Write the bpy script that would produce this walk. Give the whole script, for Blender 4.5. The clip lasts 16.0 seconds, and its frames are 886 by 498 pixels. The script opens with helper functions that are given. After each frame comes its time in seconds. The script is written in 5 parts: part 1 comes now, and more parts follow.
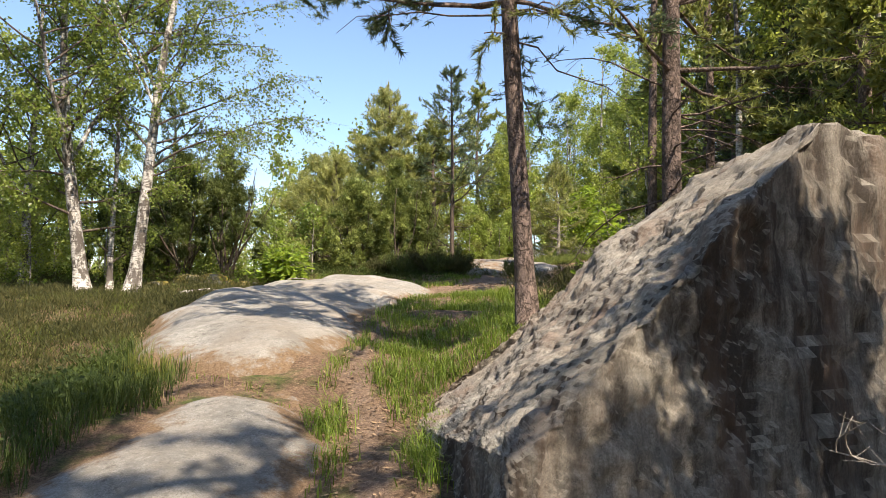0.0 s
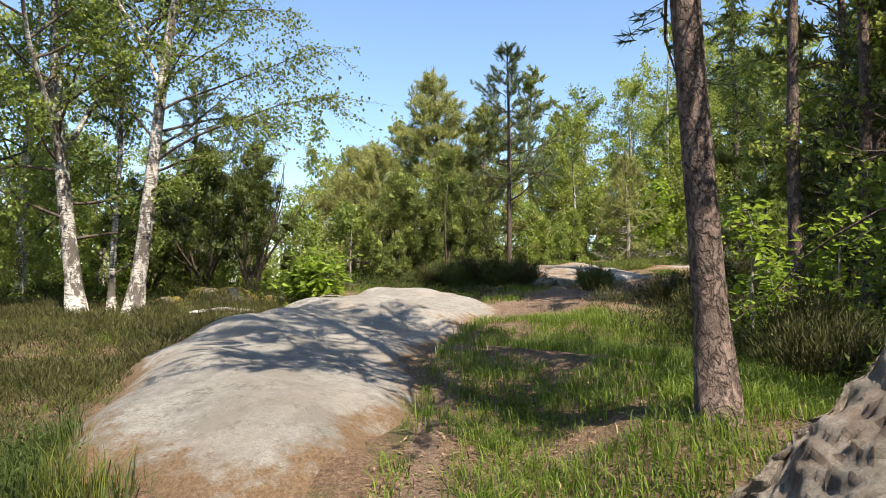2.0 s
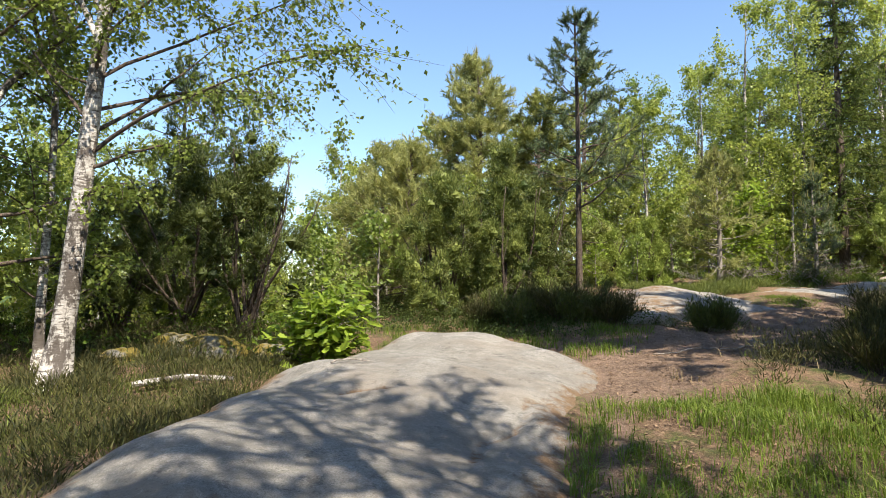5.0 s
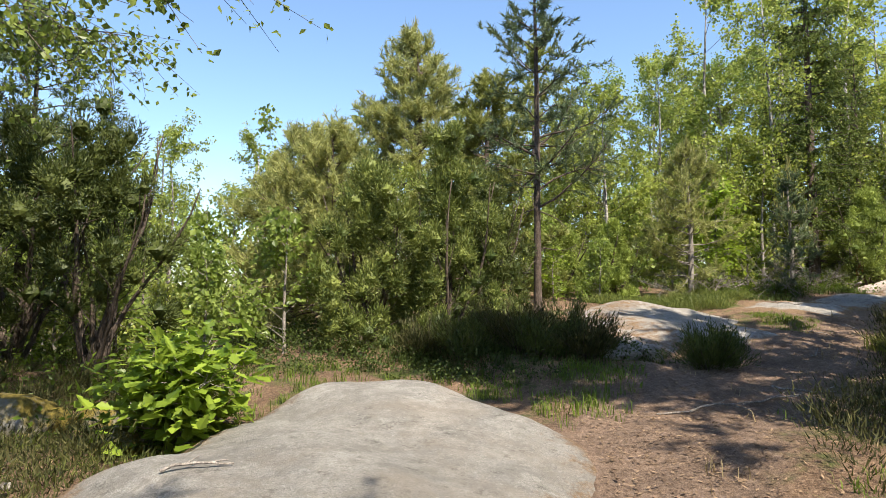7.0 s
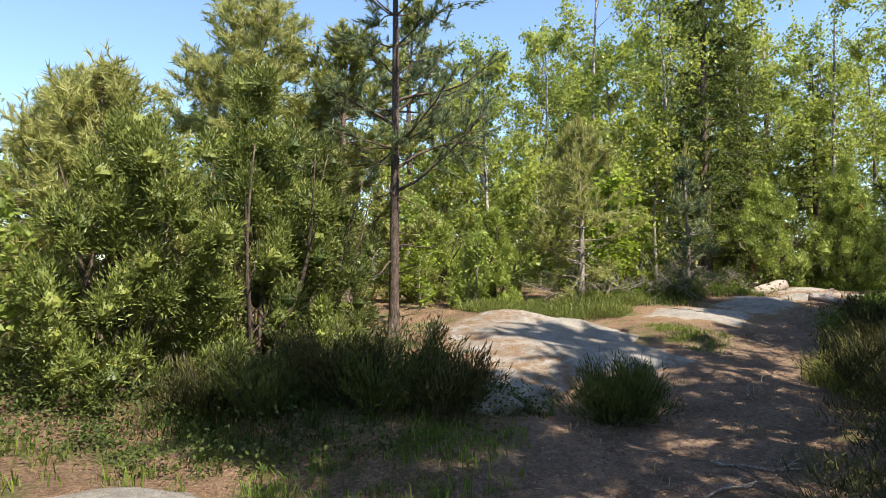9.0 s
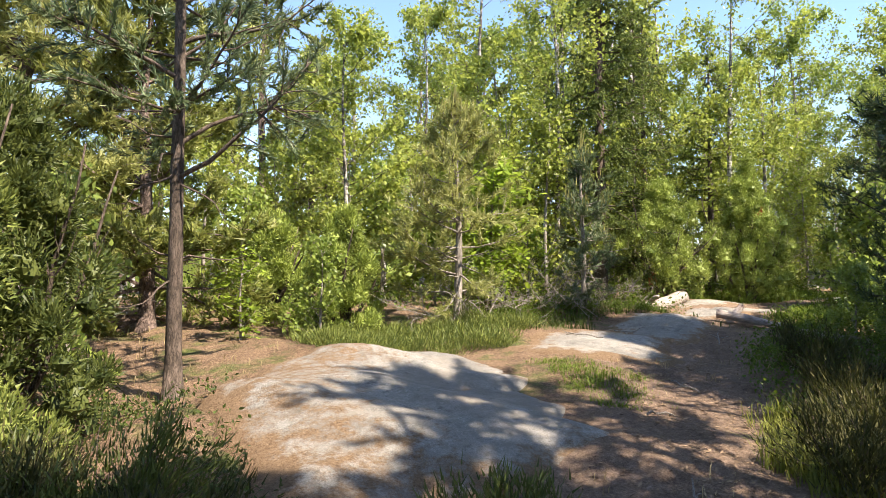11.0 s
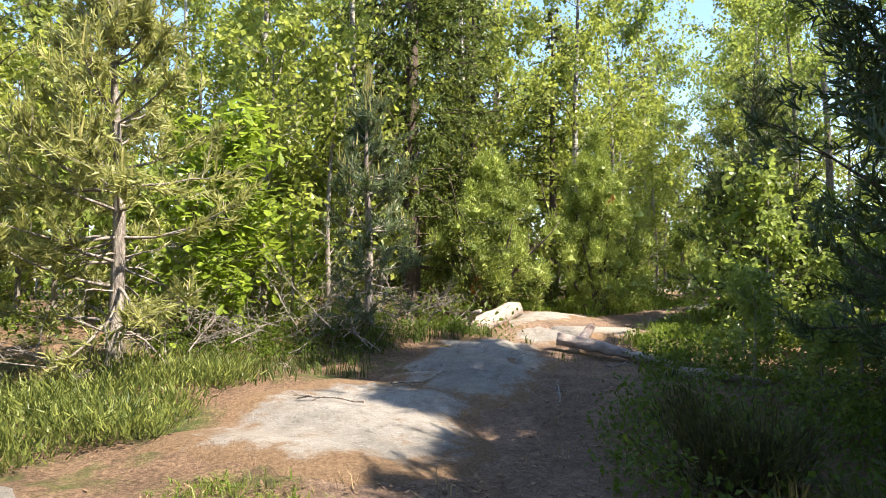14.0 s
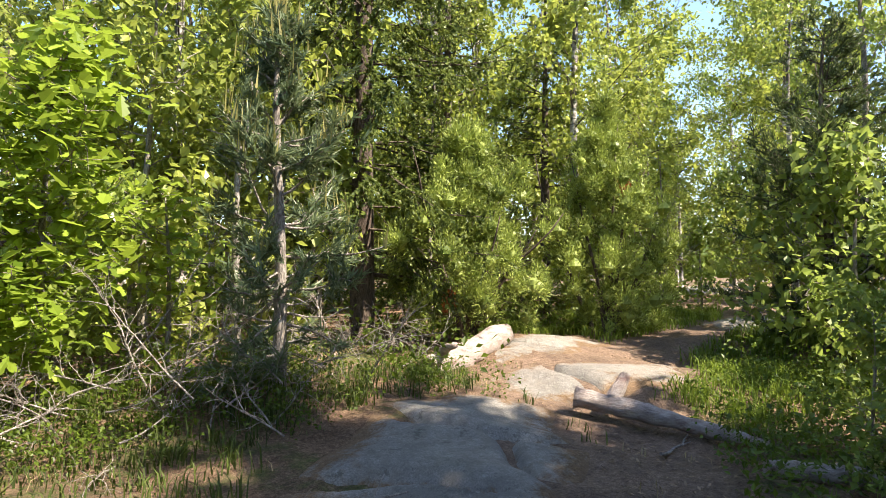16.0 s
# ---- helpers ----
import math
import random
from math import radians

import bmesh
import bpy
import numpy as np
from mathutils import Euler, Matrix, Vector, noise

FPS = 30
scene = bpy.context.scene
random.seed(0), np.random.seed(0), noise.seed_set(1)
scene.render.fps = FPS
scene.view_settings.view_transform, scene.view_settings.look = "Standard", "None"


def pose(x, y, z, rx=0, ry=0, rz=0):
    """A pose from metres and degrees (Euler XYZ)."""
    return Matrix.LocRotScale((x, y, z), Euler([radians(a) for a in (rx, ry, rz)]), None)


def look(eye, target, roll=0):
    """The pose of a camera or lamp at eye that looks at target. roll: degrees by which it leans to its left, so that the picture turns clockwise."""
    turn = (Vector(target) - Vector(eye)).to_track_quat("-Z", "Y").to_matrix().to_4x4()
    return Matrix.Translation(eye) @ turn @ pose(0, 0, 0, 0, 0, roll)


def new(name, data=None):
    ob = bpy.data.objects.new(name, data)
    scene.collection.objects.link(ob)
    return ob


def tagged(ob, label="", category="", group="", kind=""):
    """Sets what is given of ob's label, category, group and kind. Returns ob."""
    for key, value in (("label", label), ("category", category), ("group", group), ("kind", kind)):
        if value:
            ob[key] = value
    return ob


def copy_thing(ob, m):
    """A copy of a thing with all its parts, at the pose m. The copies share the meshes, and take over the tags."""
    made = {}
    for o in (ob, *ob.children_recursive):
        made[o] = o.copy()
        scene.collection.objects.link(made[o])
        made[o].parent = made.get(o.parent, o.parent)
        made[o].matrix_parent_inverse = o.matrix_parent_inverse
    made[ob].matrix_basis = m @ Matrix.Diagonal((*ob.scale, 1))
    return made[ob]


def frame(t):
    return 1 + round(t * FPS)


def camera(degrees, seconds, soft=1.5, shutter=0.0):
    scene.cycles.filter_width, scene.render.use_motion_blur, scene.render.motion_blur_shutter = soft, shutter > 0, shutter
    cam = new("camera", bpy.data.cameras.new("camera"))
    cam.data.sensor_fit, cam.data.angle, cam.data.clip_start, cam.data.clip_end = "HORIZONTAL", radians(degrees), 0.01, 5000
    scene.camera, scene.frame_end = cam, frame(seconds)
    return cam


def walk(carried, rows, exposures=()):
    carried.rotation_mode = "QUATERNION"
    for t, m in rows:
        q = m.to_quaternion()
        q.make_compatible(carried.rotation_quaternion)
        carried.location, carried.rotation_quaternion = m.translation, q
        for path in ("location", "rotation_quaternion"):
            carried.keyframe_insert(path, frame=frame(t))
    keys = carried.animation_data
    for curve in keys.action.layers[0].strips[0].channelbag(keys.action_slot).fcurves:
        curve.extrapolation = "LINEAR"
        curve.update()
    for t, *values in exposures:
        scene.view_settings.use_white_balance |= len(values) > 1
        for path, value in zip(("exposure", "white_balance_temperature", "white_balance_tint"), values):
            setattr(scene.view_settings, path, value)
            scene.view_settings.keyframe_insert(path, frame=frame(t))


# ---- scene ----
cam = camera(66.5, 16.0, soft=0.5)
METRES, EYE, TILT, LEAN, TURN = 22.0, 1.5, 3.8, 0.0, 0.0
ROWS = [
    (0.0, 0.0, 0.0, 0.0, 0.0, 0.0, 0.0),
    (0.5, -0.0033, 0.0314, 0.0001, 0.32, -0.14, 0.11),
    (1.0, -0.0128, 0.0629, -0.0025, 2.17, 0.06, 0.15),
    (1.5, -0.0149, 0.0913, -0.0006, 2.93, 0.01, 0.26),
    (2.0, -0.0218, 0.1168, 0.0077, 3.2, -0.15, 0.29),
    (2.5, -0.0291, 0.141, 0.0116, 5.69, 0.16, 0.37),
    (3.0, -0.0309, 0.1681, 0.0136, 6.08, 0.15, 0.52),
    (5.5, -0.0577, 0.3132, 0.0256, 4.73, 0.44, 0.34),
    (6.0, -0.0552, 0.3428, 0.0302, 2.67, 0.48, 0.29),
    (6.5, -0.0594, 0.3734, 0.0295, 1.87, 0.03, 0.1),
    (7.0, -0.0593, 0.401, 0.0303, 0.21, 0.04, 0.02),
    (7.5, -0.0562, 0.428, 0.0347, -1.3, -0.34, -0.05),
    (8.0, -0.0512, 0.46, 0.0341, -2.24, -0.89, -0.07),
    (8.5, -0.0372, 0.4924, 0.0346, -6.06, -0.97, -0.36),
    (11.0, 0.0289, 0.6379, 0.0405, -18.31, -0.9, -1.16),
    (11.5, 0.0469, 0.6609, 0.0409, -22.69, -0.85, -1.4),
    (12.0, 0.0665, 0.687, 0.0366, -24.09, -1.03, -1.46),
    (12.5, 0.0915, 0.7097, 0.0357, -27.5, -1.01, -1.71),
    (13.0, 0.1134, 0.736, 0.0346, -28.97, -0.94, -1.81),
    (13.5, 0.1352, 0.7634, 0.0377, -29.64, -0.98, -1.92),
    (14.0, 0.1588, 0.7891, 0.0387, -30.51, -0.97, -1.94),
    (14.5, 0.1763, 0.8139, 0.0356, -30.79, -1.35, -2.04),
    (15.0, 0.1967, 0.842, 0.0375, -31.47, -1.28, -2.09),
    (15.5, 0.2114, 0.8661, 0.0425, -32.3, -1.34, -2.17),
    (16.0, 0.2315, 0.8991, 0.0428, -32.65, -1.7, -2.28),
]
walk(cam, [(t, pose(0, 0, EYE, TILT, LEAN, TURN) @ pose(METRES * x, METRES * y, METRES * z, 90 + pitch, roll, yaw)) for t, x, y, z, yaw, pitch, roll in ROWS],
     exposures=((0.0, 1.22, 6680, 11), (3.0, 1.12, 6350, 9), (8.0, 1.15, 6330, 9), (11.0, 1.62, 6560, 12), (14.0, 1.75, 6500, 12), (16.0, 1.78, 6580, 12)))

# ---- light ----
SUN_AZ, SUN_EL = -55.0, 53.0          # degrees from +x towards +y, and above the horizon
world = bpy.data.worlds.new("sky")
scene.world = world
world.use_nodes = True
wn = world.node_tree
sky = wn.nodes.new("ShaderNodeTexSky")
sky.sky_type = "NISHITA"
sky.sun_disc = False
sky.sun_elevation = radians(SUN_EL)
sky.sun_rotation = radians(90 - SUN_AZ)
sky.air_density, sky.dust_density, sky.ozone_density = 1.0, 0.4, 2.5
wn.links.new(sky.outputs[0], wn.nodes["Background"].inputs[0])
wn.nodes["Background"].inputs[1].default_value = 0.12
sun = new("sun", bpy.data.lights.new("sun", "SUN"))
sun.data.energy, sun.data.angle, sun.data.color = 5.0, radians(0.55), (1.0, 0.9, 0.74)
to_sun = Vector((math.cos(radians(SUN_AZ)) * math.cos(radians(SUN_EL)), math.sin(radians(SUN_AZ)) * math.cos(radians(SUN_EL)), math.sin(radians(SUN_EL))))
sun.matrix_world = look(to_sun * 60, (0, 0, 0))


# ---- materials ----
def material(name, rough=0.8):
    m = bpy.data.materials.new(name)
    m.use_nodes = True
    nt = m.node_tree
    b = nt.nodes["Principled BSDF"]
    b.inputs["Roughness"].default_value = rough
    b.inputs["Specular IOR Level"].default_value = 0.25
    return m, nt, b


def node(nt, kind, **sockets):
    n = nt.nodes.new(kind)
    for k, v in sockets.items():
        n.inputs[k.replace("_", " ")].default_value = v
    return n


def noise_of(nt, vec, scale, detail=6, rough=0.6):
    n = node(nt, "ShaderNodeTexNoise", Scale=scale, Detail=detail, Roughness=rough)
    nt.links.new(vec, n.inputs["Vector"])
    return n.outputs["Fac"]


def ramp(nt, fac, *stops):
    r = nt.nodes.new("ShaderNodeValToRGB")
    el = r.color_ramp.elements
    while len(el) < len(stops):
        el.new(0.5)
    for e, (p, c) in zip(el, stops):
        e.position = p
        e.color = (*c, 1) if isinstance(c, tuple) else (c, c, c, 1)
    nt.links.new(fac, r.inputs[0])
    return r.outputs[0]


def mix(nt, fac, a, b, how="MIX"):
    m = nt.nodes.new("ShaderNodeMix")
    m.data_type, m.blend_type = "RGBA", how
    for sock, v in ((m.inputs[0], fac), (m.inputs[6], a), (m.inputs[7], b)):
        if isinstance(v, bpy.types.NodeSocket):
            nt.links.new(v, sock)
        elif isinstance(v, (tuple, list)):
            sock.default_value = (*v, 1)
        else:
            sock.default_value = v
    return m.outputs[2]


def bump(nt, bsdf, height, strength, dist):
    b = node(nt, "ShaderNodeBump", Strength=strength, Distance=dist)
    nt.links.new(height, b.inputs["Height"])
    nt.links.new(b.outputs[0], bsdf.inputs["Normal"])


def place_of(nt, scale=(1, 1, 1)):
    g = nt.nodes.new("ShaderNodeNewGeometry")
    m = nt.nodes.new("ShaderNodeMapping")
    m.inputs["Scale"].default_value = scale
    nt.links.new(g.outputs["Position"], m.inputs[0])
    return m.outputs[0]


def leaf_material(name, dark, light, through_colour, gloss=0.5, see=0.45):
    m, nt, b = material(name, gloss)
    g = nt.nodes.new("ShaderNodeNewGeometry")
    big = noise_of(nt, g.outputs["Position"], 1.3, 2)
    f = nt.nodes.new("ShaderNodeMath")
    f.operation = "ADD"
    nt.links.new(g.outputs["Random Per Island"], f.inputs[0])
    nt.links.new(big, f.inputs[1])
    h = nt.nodes.new("ShaderNodeMath")
    h.operation = "MULTIPLY"
    h.inputs[1].default_value = 0.5
    nt.links.new(f.outputs[0], h.inputs[0])
    col = ramp(nt, h.outputs[0], (0.22, tuple(c * 0.8 for c in dark)), (0.72, light))
    nt.links.new(col, b.inputs["Base Color"])
    t = nt.nodes.new("ShaderNodeBsdfTranslucent")
    nt.links.new(mix(nt, 0.6, col, through_colour), t.inputs[0])
    ms = node(nt, "ShaderNodeMixShader", Fac=see)
    nt.links.new(b.outputs[0], ms.inputs[1])
    nt.links.new(t.outputs[0], ms.inputs[2])
    nt.links.new(ms.outputs[0], nt.nodes["Material Output"].inputs[0])
    return m


def bark_material(name, dark, light, scale, relief=0.02, stretch=(1, 1, 0.3)):
    m, nt, b = material(name, 0.9)
    p = place_of(nt, stretch)
    v = nt.nodes.new("ShaderNodeTexVoronoi")
    v.feature = "DISTANCE_TO_EDGE"
    v.inputs["Scale"].default_value = scale
    wob = nt.nodes.new("ShaderNodeMix")
    wob.data_type = "VECTOR"
    wob.inputs[0].default_value = 0.15
    n3 = node(nt, "ShaderNodeTexNoise", Scale=scale * 0.8, Detail=4)
    nt.links.new(p, n3.inputs["Vector"])
    nt.links.new(p, wob.inputs[4])
    nt.links.new(n3.outputs["Color"], wob.inputs[5])
    nt.links.new(wob.outputs[1], v.inputs["Vector"])
    crack = ramp(nt, mix(nt, 0.35, v.outputs["Distance"], noise_of(nt, p, scale * 1.5, 6, 0.7)), (0.1, 0.0), (0.3, 1.0))
    tint = ramp(nt, noise_of(nt, p, scale * 0.7, 8, 0.7), (0.3, dark), (0.7, light))
    nt.links.new(mix(nt, crack, tuple(c * 0.4 for c in dark), tint), b.inputs["Base Color"])
    bump(nt, b, mix(nt, 0.4, crack, noise_of(nt, p, scale * 6, 6)), 0.9, relief)
    return m


def birch_material():
    m, nt, b = material("birch_bark", 0.7)
    p = place_of(nt, (1, 1, 5))
    lent = ramp(nt, noise_of(nt, p, 9, 5, 0.65), (0.52, 0.0), (0.6, 1.0))
    big = ramp(nt, noise_of(nt, place_of(nt, (1, 1, 0.6)), 4.2, 8, 0.8), (0.47, 0.0), (0.53, 0.95))
    white = ramp(nt, noise_of(nt, place_of(nt, (1, 1, 2)), 14, 6), (0.3, (0.3, 0.27, 0.24)), (0.68, (0.62, 0.58, 0.53)))
    c = mix(nt, lent, white, (0.12, 0.1, 0.085))
    c = mix(nt, big, c, (0.075, 0.06, 0.05))
    nt.links.new(c, b.inputs["Base Color"])
    bump(nt, b, noise_of(nt, p, 18, 8), 0.6, 0.015)
    return m


def rock_material(name, warm=0.0, needles=0.0, streaks=0.0, pale_by=1.0):
    """Weathered granite gneiss: pale grey, speckled, with lichen and brown stains."""
    m, nt, b = material(name, 0.92)
    p = place_of(nt)
    base = ramp(nt, noise_of(nt, p, 1.1, 8, 0.65), (0.3, tuple(v * pale_by for v in (0.21 + warm * .03, 0.198, 0.182 - warm * .03))), (0.7, tuple(v * pale_by for v in (0.36 + warm * .03, 0.34, 0.315 - warm * .04))))
    speck = ramp(nt, noise_of(nt, p, 90, 4, 0.8), (0.3, 0.5), (0.62, 1.15))
    c = mix(nt, 1.0, base, speck, "MULTIPLY")
    lich = ramp(nt, noise_of(nt, p, 8, 10, 0.8), (0.5, 0.0), (0.58, 1.0))
    c = mix(nt, mix(nt, 0.55, (0, 0, 0), lich), c, (0.23, 0.215, 0.18))
    wear = ramp(nt, noise_of(nt, p, 2.6, 10, 0.8), (0.47, 0.0), (0.57, 0.65))
    c = mix(nt, wear, c, (0.2, 0.185, 0.165))
    spots = ramp(nt, noise_of(nt, p, 34, 6, 0.8), (0.58, 0.0), (0.63, 0.7))
    c = mix(nt, spots, c, (0.14, 0.13, 0.115))
    pale = ramp(nt, noise_of(nt, p, 21, 6, 0.75), (0.58, 0.0), (0.66, 0.6))
    c = mix(nt, pale, c, (0.46, 0.44, 0.4))
    crust = ramp(nt, noise_of(nt, p, 5.5, 12, 0.85), (0.55, 0.0), (0.6, 0.75))
    c = mix(nt, crust, c, (0.125, 0.115, 0.1))
    tan = ramp(nt, noise_of(nt, p, 0.9, 8, 0.7), (0.46, 0.0), (0.62, 0.55))
    c = mix(nt, mix(nt, 1.0, tan, (0.6, 0.6, 0.6), "MULTIPLY"), c, (0.36, 0.29, 0.225))
    if streaks:
        # Streaks on steep faces: water stains, darkened further for the face's shade
        stain_shade = ramp(nt, noise_of(nt, place_of(nt, (1, 1, 0.16)), 3.4, 8, 0.72), (0.38, 0.0), (0.56, streaks))
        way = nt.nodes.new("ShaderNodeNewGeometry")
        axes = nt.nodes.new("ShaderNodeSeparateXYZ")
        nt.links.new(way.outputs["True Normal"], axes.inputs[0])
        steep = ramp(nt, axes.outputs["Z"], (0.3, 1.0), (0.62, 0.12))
        c = mix(nt, mix(nt, 1.0, stain_shade, steep, "MULTIPLY"), c, (0.045, 0.032, 0.025))
        rust = ramp(nt, noise_of(nt, place_of(nt, (1, 1, 0.3)), 2.1, 8, 0.7), (0.5, 0.0), (0.66, 0.6))
        c = mix(nt, rust, c, (0.26, 0.165, 0.115))
    if needles:
        a = nt.nodes.new("ShaderNodeAttribute")
        a.attribute_name = "litter"
        grain = noise_of(nt, place_of(nt, (1, 1, 1)), 45, 6, 0.8)
        brown = ramp(nt, grain, (0.3, (0.09, 0.055, 0.032)), (0.55, (0.24, 0.155, 0.09)), (0.75, (0.38, 0.27, 0.165)))
        amount = nt.nodes.new("ShaderNodeMath")
        amount.operation = "ADD"
        nt.links.new(a.outputs["Fac"], amount.inputs[0])
        nt.links.new(noise_of(nt, p, 5, 8, 0.75), amount.inputs[1])
        c = mix(nt, ramp(nt, amount.outputs[0], (0.82, 0.0), (0.98, 1.0)), c, brown)
    nt.links.new(c, b.inputs["Base Color"])
    hgt = mix(nt, 0.45, noise_of(nt, p, 9, 12, 0.75), noise_of(nt, p, 45, 8, 0.85))
    bump(nt, b, hgt, 1.0, 0.055 + 0.01 * streaks)
    return m


def ground_material():
    m, nt, b = material("forest_ground", 0.95)
    p = place_of(nt)
    grain = noise_of(nt, p, 30, 8, 0.8)
    needles = ramp(nt, grain, (0.3, (0.045, 0.03, 0.02)), (0.5, (0.16, 0.1, 0.062)), (0.7, (0.32, 0.22, 0.14)))
    dirt = ramp(nt, noise_of(nt, p, 18, 8, 0.7), (0.32, (0.09, 0.06, 0.045)), (0.5, (0.2, 0.14, 0.105)), (0.68, (0.29, 0.215, 0.165)))
    moss = ramp(nt, noise_of(nt, p, 12, 8, 0.7), (0.3, (0.03, 0.04, 0.012)), (0.55, (0.08, 0.095, 0.025)), (0.75, (0.2, 0.16, 0.06)))
    a = nt.nodes.new("ShaderNodeAttribute")
    a.attribute_name = "trail"
    edge = nt.nodes.new("ShaderNodeMath")
    edge.operation = "MULTIPLY_ADD"
    edge.inputs[1].default_value = 0.7
    nt.links.new(noise_of(nt, p, 4, 8, 0.7), edge.inputs[0])
    nt.links.new(a.outputs["Fac"], edge.inputs[2])
    c = mix(nt, ramp(nt, noise_of(nt, p, 1.7, 6, 0.7), (0.36, 0.0), (0.5, 1.0)), moss, needles)
    c = mix(nt, ramp(nt, edge.outputs[0], (0.6, 0.0), (0.85, 1.0)), c, mix(nt, 0.45, dirt, needles))
    crumb = ramp(nt, noise_of(nt, p, 70, 4, 0.9), (0.36, 0.6), (0.6, 1.4))
    damp = ramp(nt, noise_of(nt, p, 2.3, 8, 0.75), (0.4, 0.85), (0.6, 1.25))
    c = mix(nt, 1.0, mix(nt, 1.0, c, crumb, "MULTIPLY"), damp, "MULTIPLY")
    nt.links.new(c, b.inputs["Base Color"])
    bump(nt, b, mix(nt, 0.5, grain, noise_of(nt, p, 6, 6)), 1.0, 0.07)
    return m


GROUND = ground_material()
ROCK = rock_material("granite", 0.2, 1.0, 0.0, 1.25)
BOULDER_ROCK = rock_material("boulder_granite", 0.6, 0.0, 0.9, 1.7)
PINE_BARK = bark_material("pine_bark", (0.06, 0.043, 0.036), (0.3, 0.215, 0.18), 19, 0.035, (1, 1, 0.6))
DARK_BARK = bark_material("dark_bark", (0.06, 0.045, 0.035), (0.2, 0.15, 0.12), 30, 0.01)
GREY_BARK = bark_material("grey_bark", (0.18, 0.15, 0.13), (0.45, 0.4, 0.35), 30, 0.008)
BIRCH_BARK = birch_material()


def bleached_material():
    m, nt, b = material("bleached_wood", 0.8)
    p = place_of(nt, (1, 1, 2.5))
    c = ramp(nt, noise_of(nt, p, 9, 8, 0.75), (0.3, (0.22, 0.17, 0.15)), (0.55, (0.42, 0.35, 0.31)), (0.75, (0.58, 0.51, 0.45)))
    rot = ramp(nt, noise_of(nt, p, 4, 6, 0.7), (0.55, 0.0), (0.66, 0.8))
    nt.links.new(mix(nt, rot, c, (0.2, 0.11, 0.09)), b.inputs["Base Color"])
    bump(nt, b, noise_of(nt, place_of(nt, (3, 3, 9)), 12, 8, 0.7), 0.9, 0.03)
    return m


DEAD_WOOD = bleached_material()
PINE_NEEDLE = leaf_material("pine_needles", (0.1, 0.13, 0.035), (0.3, 0.31, 0.09), (0.36, 0.38, 0.08), 0.4, 0.35)
PINE_BLUE = leaf_material("pine_needles_dark", (0.06, 0.1, 0.05), (0.18, 0.22, 0.11), (0.2, 0.25, 0.09), 0.4, 0.25)
# Pine needles again, the trees' shaded side put into a darker green
PINE_SHADE_TONE = leaf_material("pine_needles_shade_tone", (0.035, 0.06, 0.025), (0.1, 0.13, 0.05), (0.13, 0.17, 0.05), 0.4, 0.25)
PINE_YOUNG = leaf_material("pine_needles_young", (0.2, 0.22, 0.07), (0.45, 0.45, 0.17), (0.46, 0.47, 0.13), 0.45, 0.42)
CANDLE = leaf_material("pine_candles", (0.2, 0.19, 0.06), (0.36, 0.33, 0.12), (0.36, 0.34, 0.1), 0.5, 0.3)
SPRUCE_NEEDLE = leaf_material("spruce_needles", (0.05, 0.075, 0.02), (0.18, 0.22, 0.05), (0.24, 0.3, 0.06), 0.45, 0.3)
JUNIPER_NEEDLE = leaf_material("juniper_needles", (0.09, 0.13, 0.025), (0.38, 0.445, 0.1), (0.36, 0.45, 0.08), 0.45, 0.22)
JUNIPER_MID = leaf_material("juniper_needles_green", (0.05, 0.08, 0.02), (0.22, 0.25, 0.06), (0.24, 0.28, 0.06), 0.45, 0.22)
JUNIPER_DARK = leaf_material("juniper_needles_dark", (0.035, 0.055, 0.015), (0.12, 0.14, 0.035), (0.16, 0.19, 0.035), 0.5, 0.25)
BIRCH_LEAF = leaf_material("birch_leaves", (0.1, 0.14, 0.03), (0.37, 0.41, 0.09), (0.5, 0.56, 0.1), 0.35, 0.45)
BIRCH_LEAF_DEEP = leaf_material("old_birch_leaves", (0.075, 0.11, 0.025), (0.23, 0.28, 0.06), (0.34, 0.42, 0.07), 0.35, 0.4)
ASPEN_LEAF = leaf_material("aspen_leaves", (0.08, 0.125, 0.03), (0.29, 0.355, 0.085), (0.42, 0.52, 0.1), 0.35, 0.45)
OAK_LEAF = leaf_material("oak_leaves", (0.09, 0.15, 0.015), (0.3, 0.39, 0.05), (0.42, 0.54, 0.06), 0.35, 0.42)
# Grass and leaves with shade put into a darker green
GRASS_SHADE_TONE = leaf_material("grass_shade_tone", (0.03, 0.05, 0.012), (0.09, 0.12, 0.025), (0.13, 0.17, 0.03), 0.6, 0.3)
GRASS_BLADE = leaf_material("grass_blades", (0.06, 0.1, 0.014), (0.19, 0.25, 0.04), (0.28, 0.38, 0.045), 0.5, 0.4)
# Grass lightened and yellowed in its colour for sunny spots
GRASS_SUNNY = leaf_material("sunny_grass", (0.11, 0.13, 0.025), (0.26, 0.27, 0.06), (0.3, 0.32, 0.06), 0.6, 0.4)
HEATHER = leaf_material("heather_shoots", (0.022, 0.03, 0.01), (0.105, 0.098, 0.033), (0.11, 0.115, 0.028), 0.7, 0.25)
HEATH_MOSS = leaf_material("yellowing_heath", (0.04, 0.055, 0.014), (0.15, 0.16, 0.04), (0.15, 0.17, 0.035), 0.7, 0.3)
BILBERRY = leaf_material("bilberry_leaves", (0.04, 0.07, 0.01), (0.12, 0.17, 0.02), (0.2, 0.28, 0.03), 0.4, 0.4)
RUST_NEEDLE = leaf_material("rusty_needles", (0.3, 0.09, 0.03), (0.5, 0.2, 0.07), (0.4, 0.16, 0.05), 0.7, 0.2)
